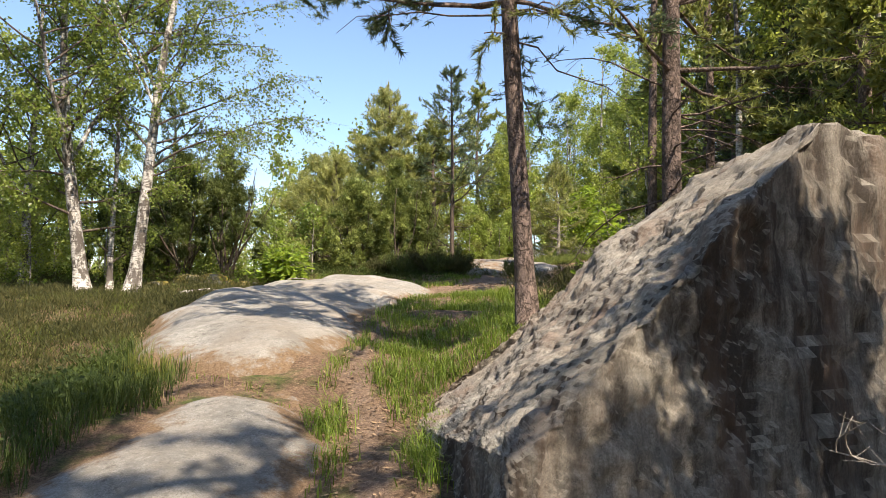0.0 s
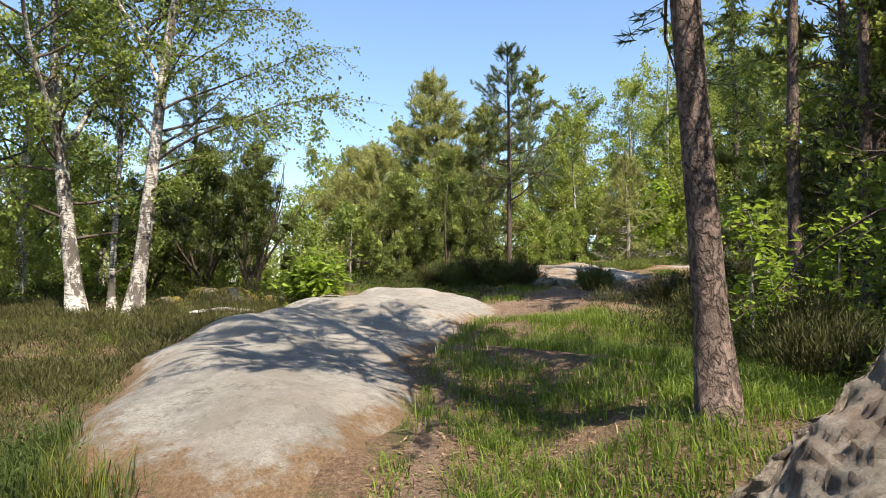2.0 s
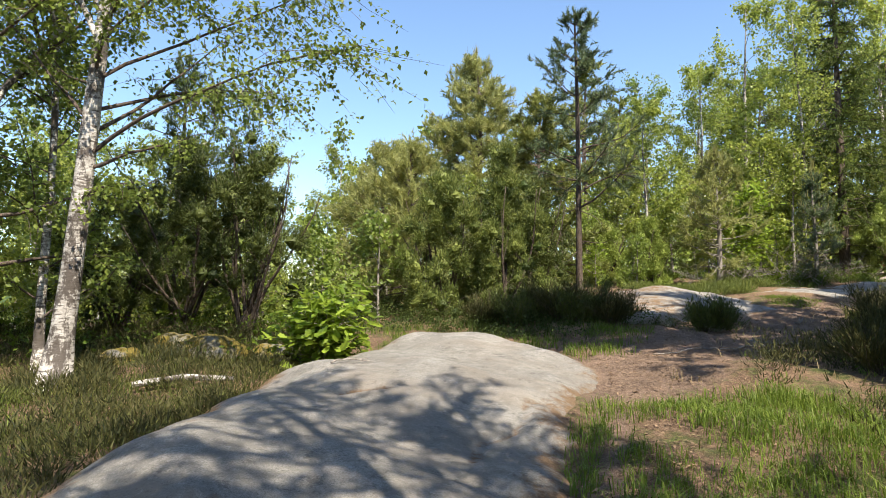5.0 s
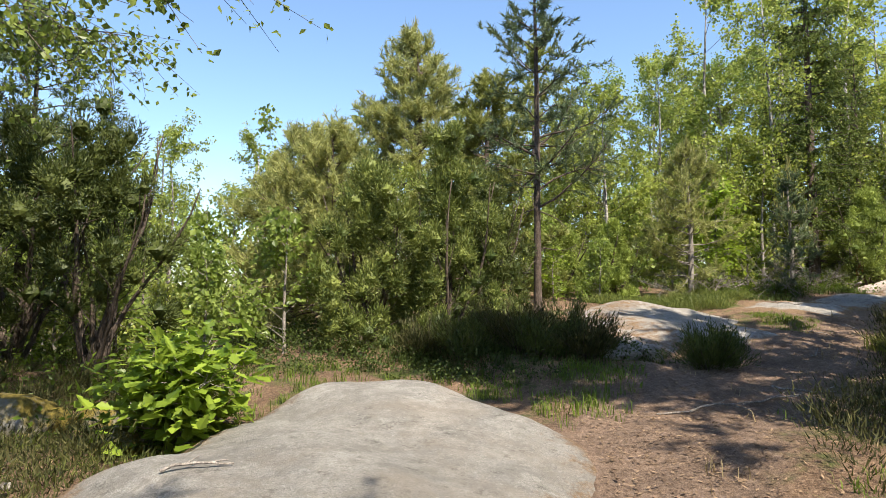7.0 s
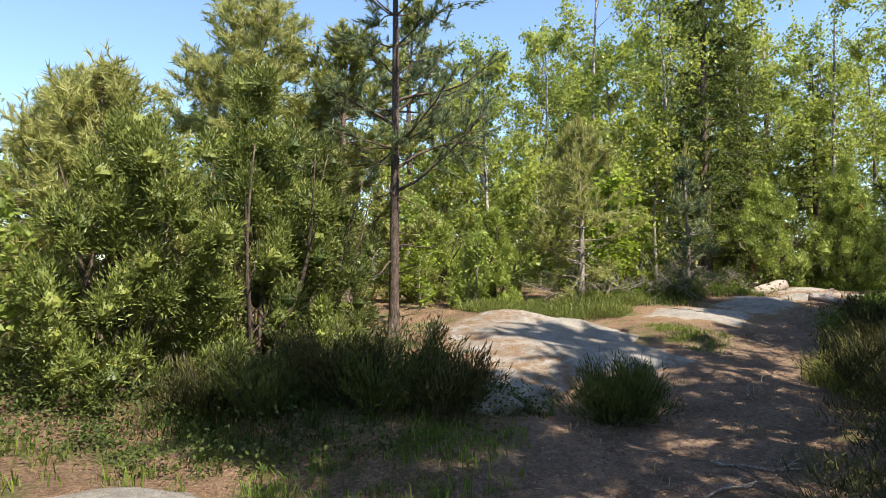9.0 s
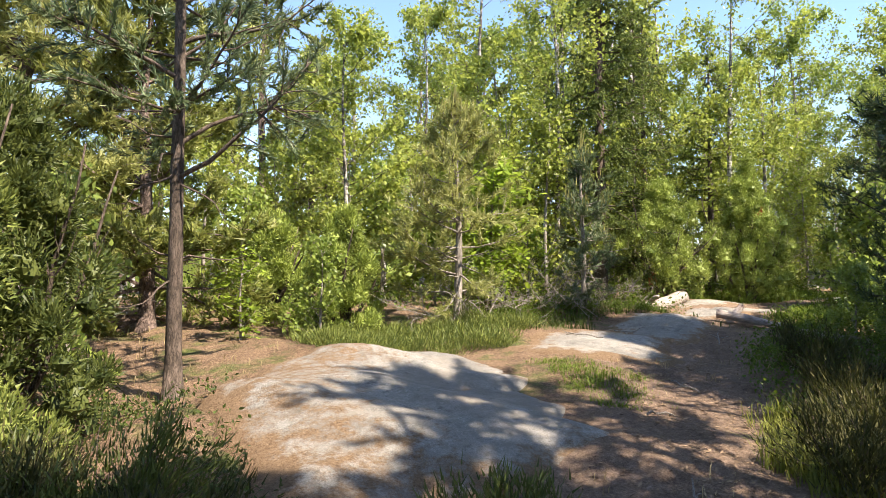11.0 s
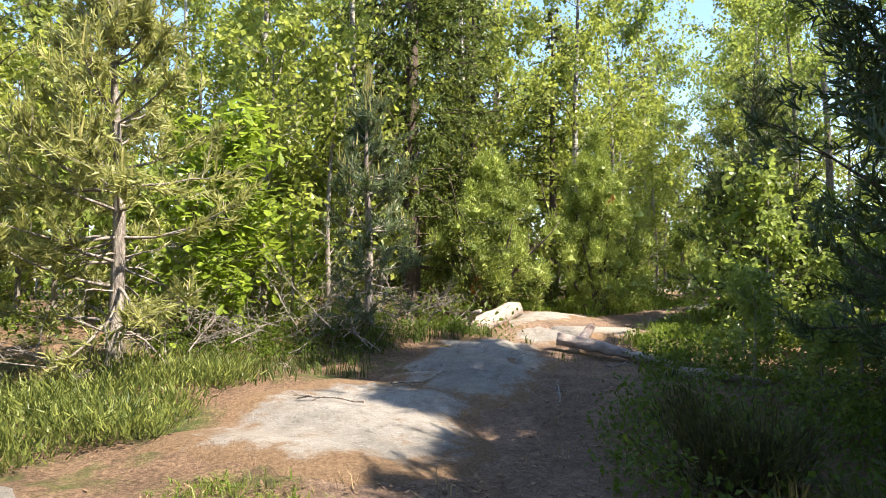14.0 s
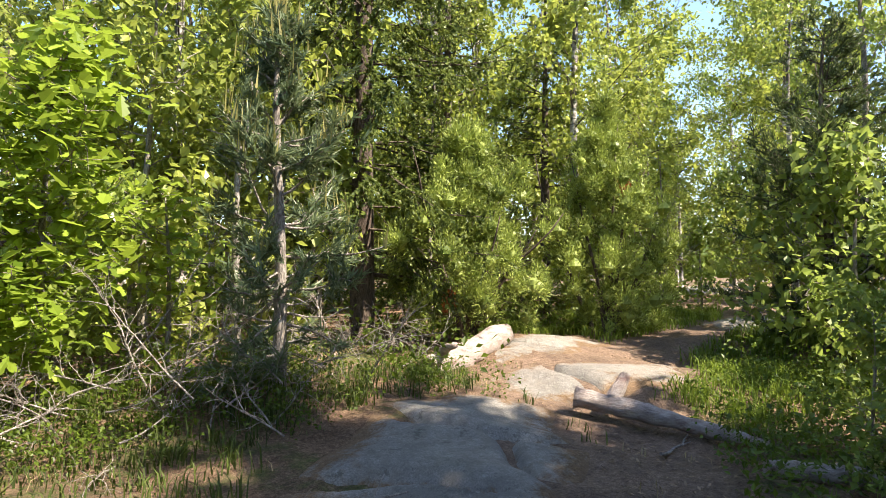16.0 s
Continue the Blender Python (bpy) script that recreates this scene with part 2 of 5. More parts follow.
NEEDLE_BROWN = leaf_material("brown_needles", (0.07, 0.04, 0.025), (0.34, 0.23, 0.14), (0.2, 0.12, 0.06), 0.8, 0.1)
DRY_GRASS = leaf_material("dry_grass", (0.22, 0.15, 0.07), (0.48, 0.37, 0.2), (0.4, 0.3, 0.15), 0.7, 0.2)


# ---- mesh tools ----
class Buf:
    """Collects triangles."""

    def __init__(self):
        self.v, self.f, self.n = [], [], 0

    def add(self, v, f):
        v = np.asarray(v, float).reshape(-1, 3)
        self.v.append(v)
        self.f.append(np.asarray(f, np.int64).reshape(-1, 3) + self.n)
        self.n += len(v)

    def mesh(self, name, mat, smooth=False):
        me = bpy.data.meshes.new(name)
        v = np.concatenate(self.v) if self.v else np.zeros((0, 3))
        f = np.concatenate(self.f) if self.f else np.zeros((0, 3), np.int64)
        me.vertices.add(len(v))
        me.vertices.foreach_set("co", v.ravel())
        me.loops.add(f.size)
        me.loops.foreach_set("vertex_index", f.ravel())
        me.polygons.add(len(f))
        me.polygons.foreach_set("loop_start", np.arange(0, f.size, 3))
        me.polygons.foreach_set("loop_total", np.full(len(f), 3))
        me.polygons.foreach_set("use_smooth", np.full(len(f), smooth))
        me.materials.append(mat)
        me.update(calc_edges=True)
        return me


def part(name, buf, mat, parent=None, smooth=False, label=""):
    ob = new(name, buf.mesh(name, mat, smooth))
    if parent:
        ob.parent = parent
    if label:
        ob["label"] = label
    return ob


def sstep(a, b, v):
    u = np.clip((v - a) / (b - a), 0, 1)
    return u * u * (3 - 2 * u)


def unit(a):
    return a / np.maximum(np.linalg.norm(a, axis=-1, keepdims=True), 1e-9)


def tube(buf, pts, rad, sides=6, rough=0.0, rng=None):
    pts, rad = np.asarray(pts, float), np.asarray(rad, float)
    n = len(pts)
    d = unit(np.gradient(pts, axis=0))
    ref = np.array([0.0, 0.0, 1.0]) if abs(d[0][2]) < 0.8 else np.array([1.0, 0.0, 0.0])
    a = unit(np.cross(d, ref))
    b = np.cross(d, a)
    th = np.linspace(0, 2 * np.pi, sides, endpoint=False)
    r = rad[:, None, None] * np.ones((n, sides, 1))
    if rough:
        r = r * (1 + rough * rng.standard_normal((n, sides, 1)))
    v = pts[:, None] + r * (np.cos(th)[None, :, None] * a[:, None] + np.sin(th)[None, :, None] * b[:, None])
    i = np.arange(n - 1)[:, None] * sides
    j = np.arange(sides)[None]
    k = (j + 1) % sides
    q = np.stack([i + j, i + k, i + sides + k, i + sides + j], -1).reshape(-1, 4)
    buf.add(v, np.concatenate([q[:, [0, 1, 2]], q[:, [0, 2, 3]], [[s0, s0 + 1, 0] for s0 in range(1, sides - 1)],
                               [[(n - 1) * sides, (n - 1) * sides + s0, (n - 1) * sides + s0 + 1] for s0 in range(1, sides - 1)]]))


def limb(rng, p, d, length, rise=0.0, seg=6, wob=0.12):
    """Points along a crooked branch from p; rise bends it up (or down)."""
    pts, d = [np.array(p, float)], np.array(d, float)
    for s in range(seg):
        d = d + np.array([0, 0, rise / seg]) + rng.standard_normal(3) * wob / math.sqrt(seg)
        d = d / np.linalg.norm(d)
        pts.append(pts[-1] + d * length / seg)
    return np.array(pts)


def along(pts, t):
    """Place and direction at the fractions t of a polyline."""
    t = np.clip(np.asarray(t), 0, 0.9999) * (len(pts) - 1)
    i = t.astype(int)
    f = (t - i)[:, None]
    return pts[i] * (1 - f) + pts[i + 1] * f, unit(pts[i + 1] - pts[i])


def blades(buf, p, d, length, width, rng):
    """One thin triangle from each p along d."""
    n = len(p)
    side = unit(np.cross(d, rng.standard_normal((n, 3)))) * np.reshape(width, (-1, 1)) / 2
    v = np.stack([p - side, p + side, p + d * np.reshape(length, (-1, 1))], 1)
    buf.add(v, np.arange(n * 3))


def tufts(buf, p, d, rng, count, length, width, spread=0.9, stem=0.12):
    """Brushes of needles round the twig ends p that point along d."""
    n = len(p)
    pp = np.repeat(p, count, 0) - np.repeat(d, count, 0) * (rng.random((n * count, 1)) * stem)
    dd = np.repeat(d, count, 0) + rng.standard_normal((n * count, 3)) * spread * 0.6
    blades(buf, pp, unit(dd), length * (0.7 + 0.6 * rng.random(n * count)), width, rng)


def leaves(buf, p, size, rng, droop=0.3, aspect=0.75):
    """Folded leaves with a stalk end at p."""
    n = len(p)
    s = (size * (0.6 + 0.7 * rng.random(n)))[:, None]
    d = rng.standard_normal((n, 3))
    d[:, 2] -= droop * 2
    d = unit(d)
    w = unit(np.cross(d, rng.standard_normal((n, 3)) * 0.6 + np.array([0, 0, 1.0])))
    up = np.cross(w, d)
    mid = p + d * s * 0.45
    v = np.stack([p, mid + w * s * aspect / 2 + up * s * 0.1, p + d * s, mid - w * s * aspect / 2 + up * s * 0.1], 1)
    i = np.arange(n)[:, None] * 4
    buf.add(v, np.concatenate([i + [0, 1, 2], i + [0, 2, 3]]))


def lobed_leaves(buf, p, size, rng, droop=0.2):
    """Broad lobed leaves, three pairs of lobes, flat but tilted."""
    n = len(p)
    s = (size * (0.6 + 0.6 * rng.random(n)))[:, None, None]
    d = rng.standard_normal((n, 3)) * np.array([1, 1, 0.45])
    d[:, 2] -= droop
    d = unit(d)
    w = unit(np.cross(d, rng.standard_normal((n, 3)) * 0.35 + np.array([0, 0, 1.0])))
    up = np.cross(w, d)
    al = np.array([0, .25, .32, .5, .56, .78, 1.0])
    wd = np.array([0, .17, .1, .3, .2, .3, 0.06])
    left = p[:, None] + s * (al[None, :, None] * d[:, None] + wd[None, :, None] * w[:, None] + wd[None, :, None] * 0.3 * up[:, None])
    right = p[:, None] + s * (al[None, :, None] * d[:, None] - wd[None, :, None] * w[:, None] + wd[None, :, None] * 0.3 * up[:, None])
    mid = p[:, None] + s * (al[None, :, None] * d[:, None])
    v = np.concatenate([mid, left, right], 1)
    f = []
    for k in range(6):
        f += [[k, k + 7, k + 8], [k, k + 8, k + 1], [k, k + 15, k + 14], [k, k + 1, k + 15]]
    f = np.array(f)
    buf.add(v, (np.arange(n)[:, None, None] * 21 + f[None]).reshape(-1, 3))


def base_of(name, x, y, label, category, group="", sink=0.08):
    e = new(name)
    e.location = (x, y, float(height(x, y)) - sink)
    return tagged(e, label, category, group)


# ---- the lie of the land ----
def height(x, y):
    x, y = np.asarray(x, float), np.asarray(y, float)
    z = np.interp(y, [-60, -10, 0, 4.5, 8.5, 12, 15, 17, 22, 25, 30, 40, 80, 200], [-3, -0.9, 0, 0.6, 1.12, 1.42, 1.68, 1.92, 2.48, 2.8, 3.0, 3.0, 2.5, 0])
    z = z - (0.05 + 0.4 * sstep(11, 6, y)) * sstep(-2.6, -4.6, x) - 1.6 * sstep(-9, -18, x)
    z = z - 1.5 * sstep(-2, -9, x) * sstep(16, 24, y)
    z = z + 0.5 * sstep(4, 9, x) * sstep(22, 12, y)
    z = z + 0.3 * sstep(-0.2, 0.6, x) * np.exp(-((y - 6.2) / 1.8) ** 2)
    near = np.exp(-((x / 30) ** 2 + ((y - 14) / 35) ** 2))
    z = z + near * (0.05 * np.sin(x * 1.9 + 1.3 * np.sin(y * 0.8)) + 0.04 * np.sin(y * 2.3 + x) + 0.02 * np.sin(x * 5.1 + y * 4.3))
    return z


TRAIL = np.array([(-0.4, -8), (-0.4, 0), (-0.3, 3), (-0.55, 5), (-0.8, 6), (-0.8, 7.5), (-0.7, 10), (-0.3, 12), (0.35, 14), (1.1, 15.5), (2.6, 16.9), (4.3, 18.5),
                  (5.3, 20), (6.3, 21.3), (8, 22.5), (9.6, 24.3), (12, 25.3), (15, 26), (19, 29), (26, 36)], float)


def trail_gap(x, y):
    """Distance from the middle of the trail."""
    p = np.stack([np.asarray(x, float), np.asarray(y, float)], -1)
    best = np.full(p.shape[:-1], 1e9)
    for a, b in zip(TRAIL[:-1], TRAIL[1:]):
        ab = b - a
        t = np.clip(((p - a) @ ab) / (ab @ ab), 0, 1)
        best = np.minimum(best, np.linalg.norm(p - a - t[..., None] * ab, axis=-1))
    return best


def build_ground():
    def axis(lo, hi, step, far):
        inner = np.arange(lo, hi + step, step)
        grow = np.cumsum(step * 1.35 ** np.arange(1, 40))
        grow = grow[grow < far]
        return np.concatenate([(lo - grow)[::-1], inner, hi + grow])

    xs, ys = axis(-9, 15, 0.16, 2500), axis(-2, 30, 0.16, 2500)
    gx, gy = np.meshgrid(xs, ys)
    gz = height(gx, gy)
    rng = np.random.default_rng(5)
    inner = (gx > -9) & (gx < 15) & (gy > -2) & (gy < 30)
    gz = gz + inner * rng.standard_normal(gz.shape) * 0.008
    nx, ny = len(xs), len(ys)
    i = (np.arange(ny - 1)[:, None] * nx + np.arange(nx - 1)[None]).ravel()
    b = Buf()
    b.add(np.stack([gx, gy, gz], -1), np.concatenate([np.stack([i, i + 1, i + nx + 1], 1), np.stack([i, i + nx + 1, i + nx], 1)]))
    ob = part("ground", b, GROUND, smooth=True)
    at = ob.data.attributes.new("trail", "FLOAT", "POINT")
    at.data.foreach_set("value", np.clip(1 - trail_gap(gx, gy) / (0.16 + 1.25 * sstep(11.5, 14, gy)), 0, 1).ravel())
    return tagged(ob, "forest floor of brown needles, moss and a trodden earth trail", "ground", kind="structure")


build_ground()


def inside_gap(poly, x, y):
    """Signed distance to a closed outline: positive inside."""
    poly = np.array(poly, float)
    p = np.stack([x, y], -1)
    best, ins = np.full(x.shape, 1e9), np.zeros(x.shape, bool)
    for a, b in zip(poly, np.roll(poly, -1, 0)):
        ab = b - a
        t = np.clip(((p - a) @ ab) / (ab @ ab), 0, 1)
        best = np.minimum(best, np.linalg.norm(p - a - t[..., None] * ab, axis=-1))
        hit = ((a[1] > y) != (b[1] > y)) & (x < (b[0] - a[0]) * (y - a[1]) / (b[1] - a[1] + 1e-12) + a[0])
        ins ^= hit
    return np.where(ins, best, -best)


SLABS = []


def slab(poly, rise, soft, label, litter=0.0, dust=0.08, seed=1, step=0.07, tilt=(0, 0), crack=()):
    """A bare rock slab: a low whaleback over the ground, its rim sunk into it."""
    poly = np.array(poly, float)
    SLABS.append(poly)
    lo, hi = poly.min(0) - 0.3, poly.max(0) + 0.3
    gx, gy = np.meshgrid(np.arange(lo[0], hi[0], step), np.arange(lo[1], hi[1], step))
    wx = gx + 0.12 * np.sin(gy * 2.1 + seed) + 0.05 * np.sin(gy * 6.3 + seed * 2)
    wy = gy + 0.12 * np.sin(gx * 2.3 + seed * 3) + 0.05 * np.sin(gx * 5.7)
    d = inside_gap(poly, wx, wy)
    c = poly.mean(0)
    # a rounded shoulder: steep at the rim, flat on top
    prof = np.where(d > 0, rise * (1 - np.exp(-np.maximum(d, 0) / soft)), 1.2 * d)
    z = height(gx, gy) + prof - 0.03 + tilt[0] * (gx - c[0]) + tilt[1] * (gy - c[1])
    for k, (amp, f) in enumerate(((0.035, 1.1), (0.018, 2.7), (0.008, 7.0))):
        z = z + amp * np.array([[noise.noise((float(a) * f + seed, float(b) * f, k * 7.0)) for a, b in zip(ra, rb)] for ra, rb in zip(gx, gy)])
    seam = np.zeros(gx.shape)
    for (ax, ay, bx, by, depth) in crack:
        a, b = np.array((ax, ay)), np.array((bx, by))
        p = np.stack([gx + 0.06 * np.sin(gy * 7), gy + 0.06 * np.sin(gx * 8)], -1)
        t = np.clip(((p - a) @ (b - a)) / ((b - a) @ (b - a)), 0, 1)
        g = np.linalg.norm(p - a - t[..., None] * (b - a), axis=-1)
        z = z - depth * 2.2 * np.exp(-(g / 0.055) ** 2)
        seam = np.maximum(seam, 0.4 * np.exp(-(g / 0.045) ** 2))
    keep = d > -0.22
    nx = gx.shape[1]
    i = (np.arange(gx.shape[0] - 1)[:, None] * nx + np.arange(nx - 1)[None]).ravel()
    k = keep.ravel()
    i = i[k[i] & k[i + 1] & k[i + nx] & k[i + nx + 1]]
    used = np.unique(np.concatenate([i, i + 1, i + nx, i + nx + 1]))
    back = np.full(gx.size, -1)
    back[used] = np.arange(len(used))
    f = np.concatenate([np.stack([i, i + 1, i + nx + 1], 1), np.stack([i, i + nx + 1, i + nx], 1)])
    buf = Buf()
    buf.add(np.stack([gx, gy, z], -1).reshape(-1, 3)[used], back[f])
    ob = part("rock_slab", buf, ROCK, smooth=True)
    at = ob.data.attributes.new("litter", "FLOAT", "POINT")
    spread = np.clip(0.5 - np.maximum(d, 0) * 0.8, 0, 0.5)
    drift = litter * sstep(c[0] + 0.9, c[0] - 0.9, gx + 0.4 * np.sin(gy * 1.7))
    at.data.foreach_set("value", (np.maximum(np.maximum(spread, drift), seam) + dust).ravel()[used])
    return tagged(ob, label, "rock", "rock slabs along the trail")


MAIN = [(-2.75, 6.25), (-1.7, 5.7), (-1.15, 5.85), (-1.0, 6.9), (-0.95, 9), (-0.8, 11), (-0.3, 13), (-0.15, 14), (-0.5, 15.2), (-1.2, 16.0), (-2.3, 15.4), (-3.3, 14.4), (-3.6, 13),
        (-3.8, 11), (-3.8, 9), (-3.35, 7.3)]
slab(MAIN, 0.22, 0.26, "long pale grey granite slab with brown needles in its hollows", seed=1, tilt=(-0.05, 0), crack=((-3.6, 9.0, -2.4, 9.4, 0.02), (-1.5, 10.6, -0.9, 12.2, 0.02), (-2.6, 11.6, -2.0, 12.0, 0.02)))
slab([(-2.3, 2.2), (-2.15, 4.3), (-2.0, 5.1), (-1.6, 5.3), (-1.0, 4.95), (-0.75, 4.1), (-0.6, 3.2), (-0.55, 1.6), (-0.9, 0.0), (-2.2, 0.2)], 0.16, 0.3, "smooth pale granite slab beside the trail", seed=2)
slab([(-1.35, 5.25), (-0.9, 5.15), (-0.8, 5.5), (-1.3, 5.65)], 0.06, 0.15, "small flat stone sunk between two slabs", seed=3, step=0.05)
slab([(0.75, 18.1), (0.7, 20), (1.1, 21.4), (2, 21.9), (3.4, 21.8), (3.95, 20.6), (3.9, 19.3), (3.5, 18.4), (2.6, 17.8), (1.5, 17.6)], 0.32, 0.75, "rounded granite dome strewn with brown needles", 0.32, 0.1, seed=4, tilt=(-0.06, 0), crack=((2.0, 21.0, 3.9, 20.5, 0.03), (2.2, 19.7, 3.6, 20.1, 0.03), (3.4, 19.0, 3.9, 19.6, 0.02)))
slab([(4.0, 21.6), (4.6, 22.6), (5.8, 23.1), (6.6, 22.6), (6.9, 21.7), (6.2, 20.9), (5.2, 20.5), (4.4, 20.9)], 0.1, 0.3, "low granite slab in dappled shade", 0.05, 0.22, seed=5)
slab([(6.0, 23.0), (6.6, 23.7), (7.4, 24.1), (8.2, 24.2), (8.6, 23.6), (8.2, 22.7), (7.5, 21.9), (6.6, 21.9)], 0.14, 0.3, "cracked blue-grey granite slab", 0.0, seed=6, step=0.045, crack=((7.5, 22.0, 7.7, 23.1, 0.05), (7.7, 23.1, 7.3, 24.0, 0.05), (6.2, 23.3, 7.2, 22.5, 0.04), (7.7, 23.1, 8.3, 22.9, 0.03)))
slab([(8.5, 24.0), (8.8, 24.7), (10.2, 24.9), (11.2, 24.3), (10.4, 23.6), (9.2, 23.5)], 0.1, 0.3, "low granite slab by the fallen log", 0.05, seed=7, step=0.045, crack=((9.2, 23.5, 9.6, 24.9, 0.05),))
slab([(8.7, 25.2), (9.8, 26.2), (11.4, 26.3), (11.2, 25.2), (10, 25.0)], 0.08, 0.3, "sunlit granite slab behind the fallen log", 0.3, seed=8)
slab([(13.5, 25.2), (14.2, 26.6), (16.3, 26.6), (16.2, 25.2)], 0.2, 0.4, "pale granite slab farther along the trail", 0.0, seed=9)
slab([(17.5, 30), (19, 32), (22, 32.5), (21, 30)], 0.3, 0.4, "pale granite slab far along the trail", 0.0, seed=10, step=0.12)


def boulder():
    """The great leaning boulder: a block cut by planes, then weathered."""
    bm = bmesh.new()
    bmesh.ops.create_cube(bm, size=1.0)
    bmesh.ops.scale(bm, verts=bm.verts, vec=(5.2, 4.0, 4.0))
    bmesh.ops.translate(bm, verts=bm.verts, vec=(2.3, 4.0, 1.2))
    cuts = (((0.0, 4.2, 0.79), (-0.65, 0.0, 0.76)), ((0.6, 2.4, 1.3), (0.5, -0.85, 0.12)), ((1.0, 5.15, 1.7), (-0.1, 1.0, 0.15)), ((2.4, 4, 2.4), (0.2, -0.1, 1.0)),
            ((4.3, 4, 1), (1.0, 0.2, 0.2)), ((-0.12, 4.2, 0.6), (-1.0, -0.15, 0.1)), ((0.25, 2.2, 0.9), (-0.35, -0.9, 0.3)))
    for co, no in cuts:
        g = bm.verts[:] + bm.edges[:] + bm.faces[:]
        r = bmesh.ops.bisect_plane(bm, geom=g, plane_co=co, plane_no=no, clear_outer=True)
        ring = [e for e in r["geom_cut"] if isinstance(e, bmesh.types.BMEdge)]
        bmesh.ops.contextual_create(bm, geom=ring)
    bmesh.ops.triangulate(bm, faces=bm.faces)
    for _ in range(8):
        long_edges = [e for e in bm.edges if e.calc_length() > (0.036 if e.verts[0].co.x < 1.5 and e.verts[0].co.z > 0.4 else 0.075)]
        if long_edges:
            bmesh.ops.subdivide_edges(bm, edges=long_edges, cuts=1)
            bmesh.ops.triangulate(bm, faces=[f for f in bm.faces if len(f.verts) > 3])
    for _ in range(2):
        bmesh.ops.smooth_vert(bm, verts=bm.verts, factor=0.5, use_axis_x=True, use_axis_y=True, use_axis_z=True)
    bm.normal_update()
    for v in bm.verts:
        p = v.co
        n = noise.fractal(p * 0.9, 1.0, 2.0, 5) * 0.09 + noise.ridged_multi_fractal(p * Vector((2.0, 2.0, 1.7)), 0.9, 2.0, 5, 1.0, 2.0) * 0.02 + noise.fractal(p * 3.1, 0.7, 2.0, 5) * 0.025 + noise.fractal(p * 7.0, 0.35, 2.1, 5) * 0.016 - abs(noise.noise(p * Vector((5, 7, 9)))) * 0.018 - max(0.0, noise.noise(p * 8.5) - 0.15) * 0.03 - max(0.0, noise.noise(p * 15 + Vector((3, 1, 7))) - 0.1) * 0.022 - abs(noise.noise(p * 17)) * 0.008 + noise.noise(p * 26) * 0.004
        v.co = p + v.normal * (n - 0.06)
    me = bpy.data.meshes.new("boulder")
    bm.to_mesh(me)
    bm.free()
    me.polygons.foreach_set("use_smooth", np.full(len(me.polygons), True))
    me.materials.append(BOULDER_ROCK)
    return tagged(new("boulder", me), "great leaning granite boulder, rough and lichened, beside the trail", "boulder")


boulder()


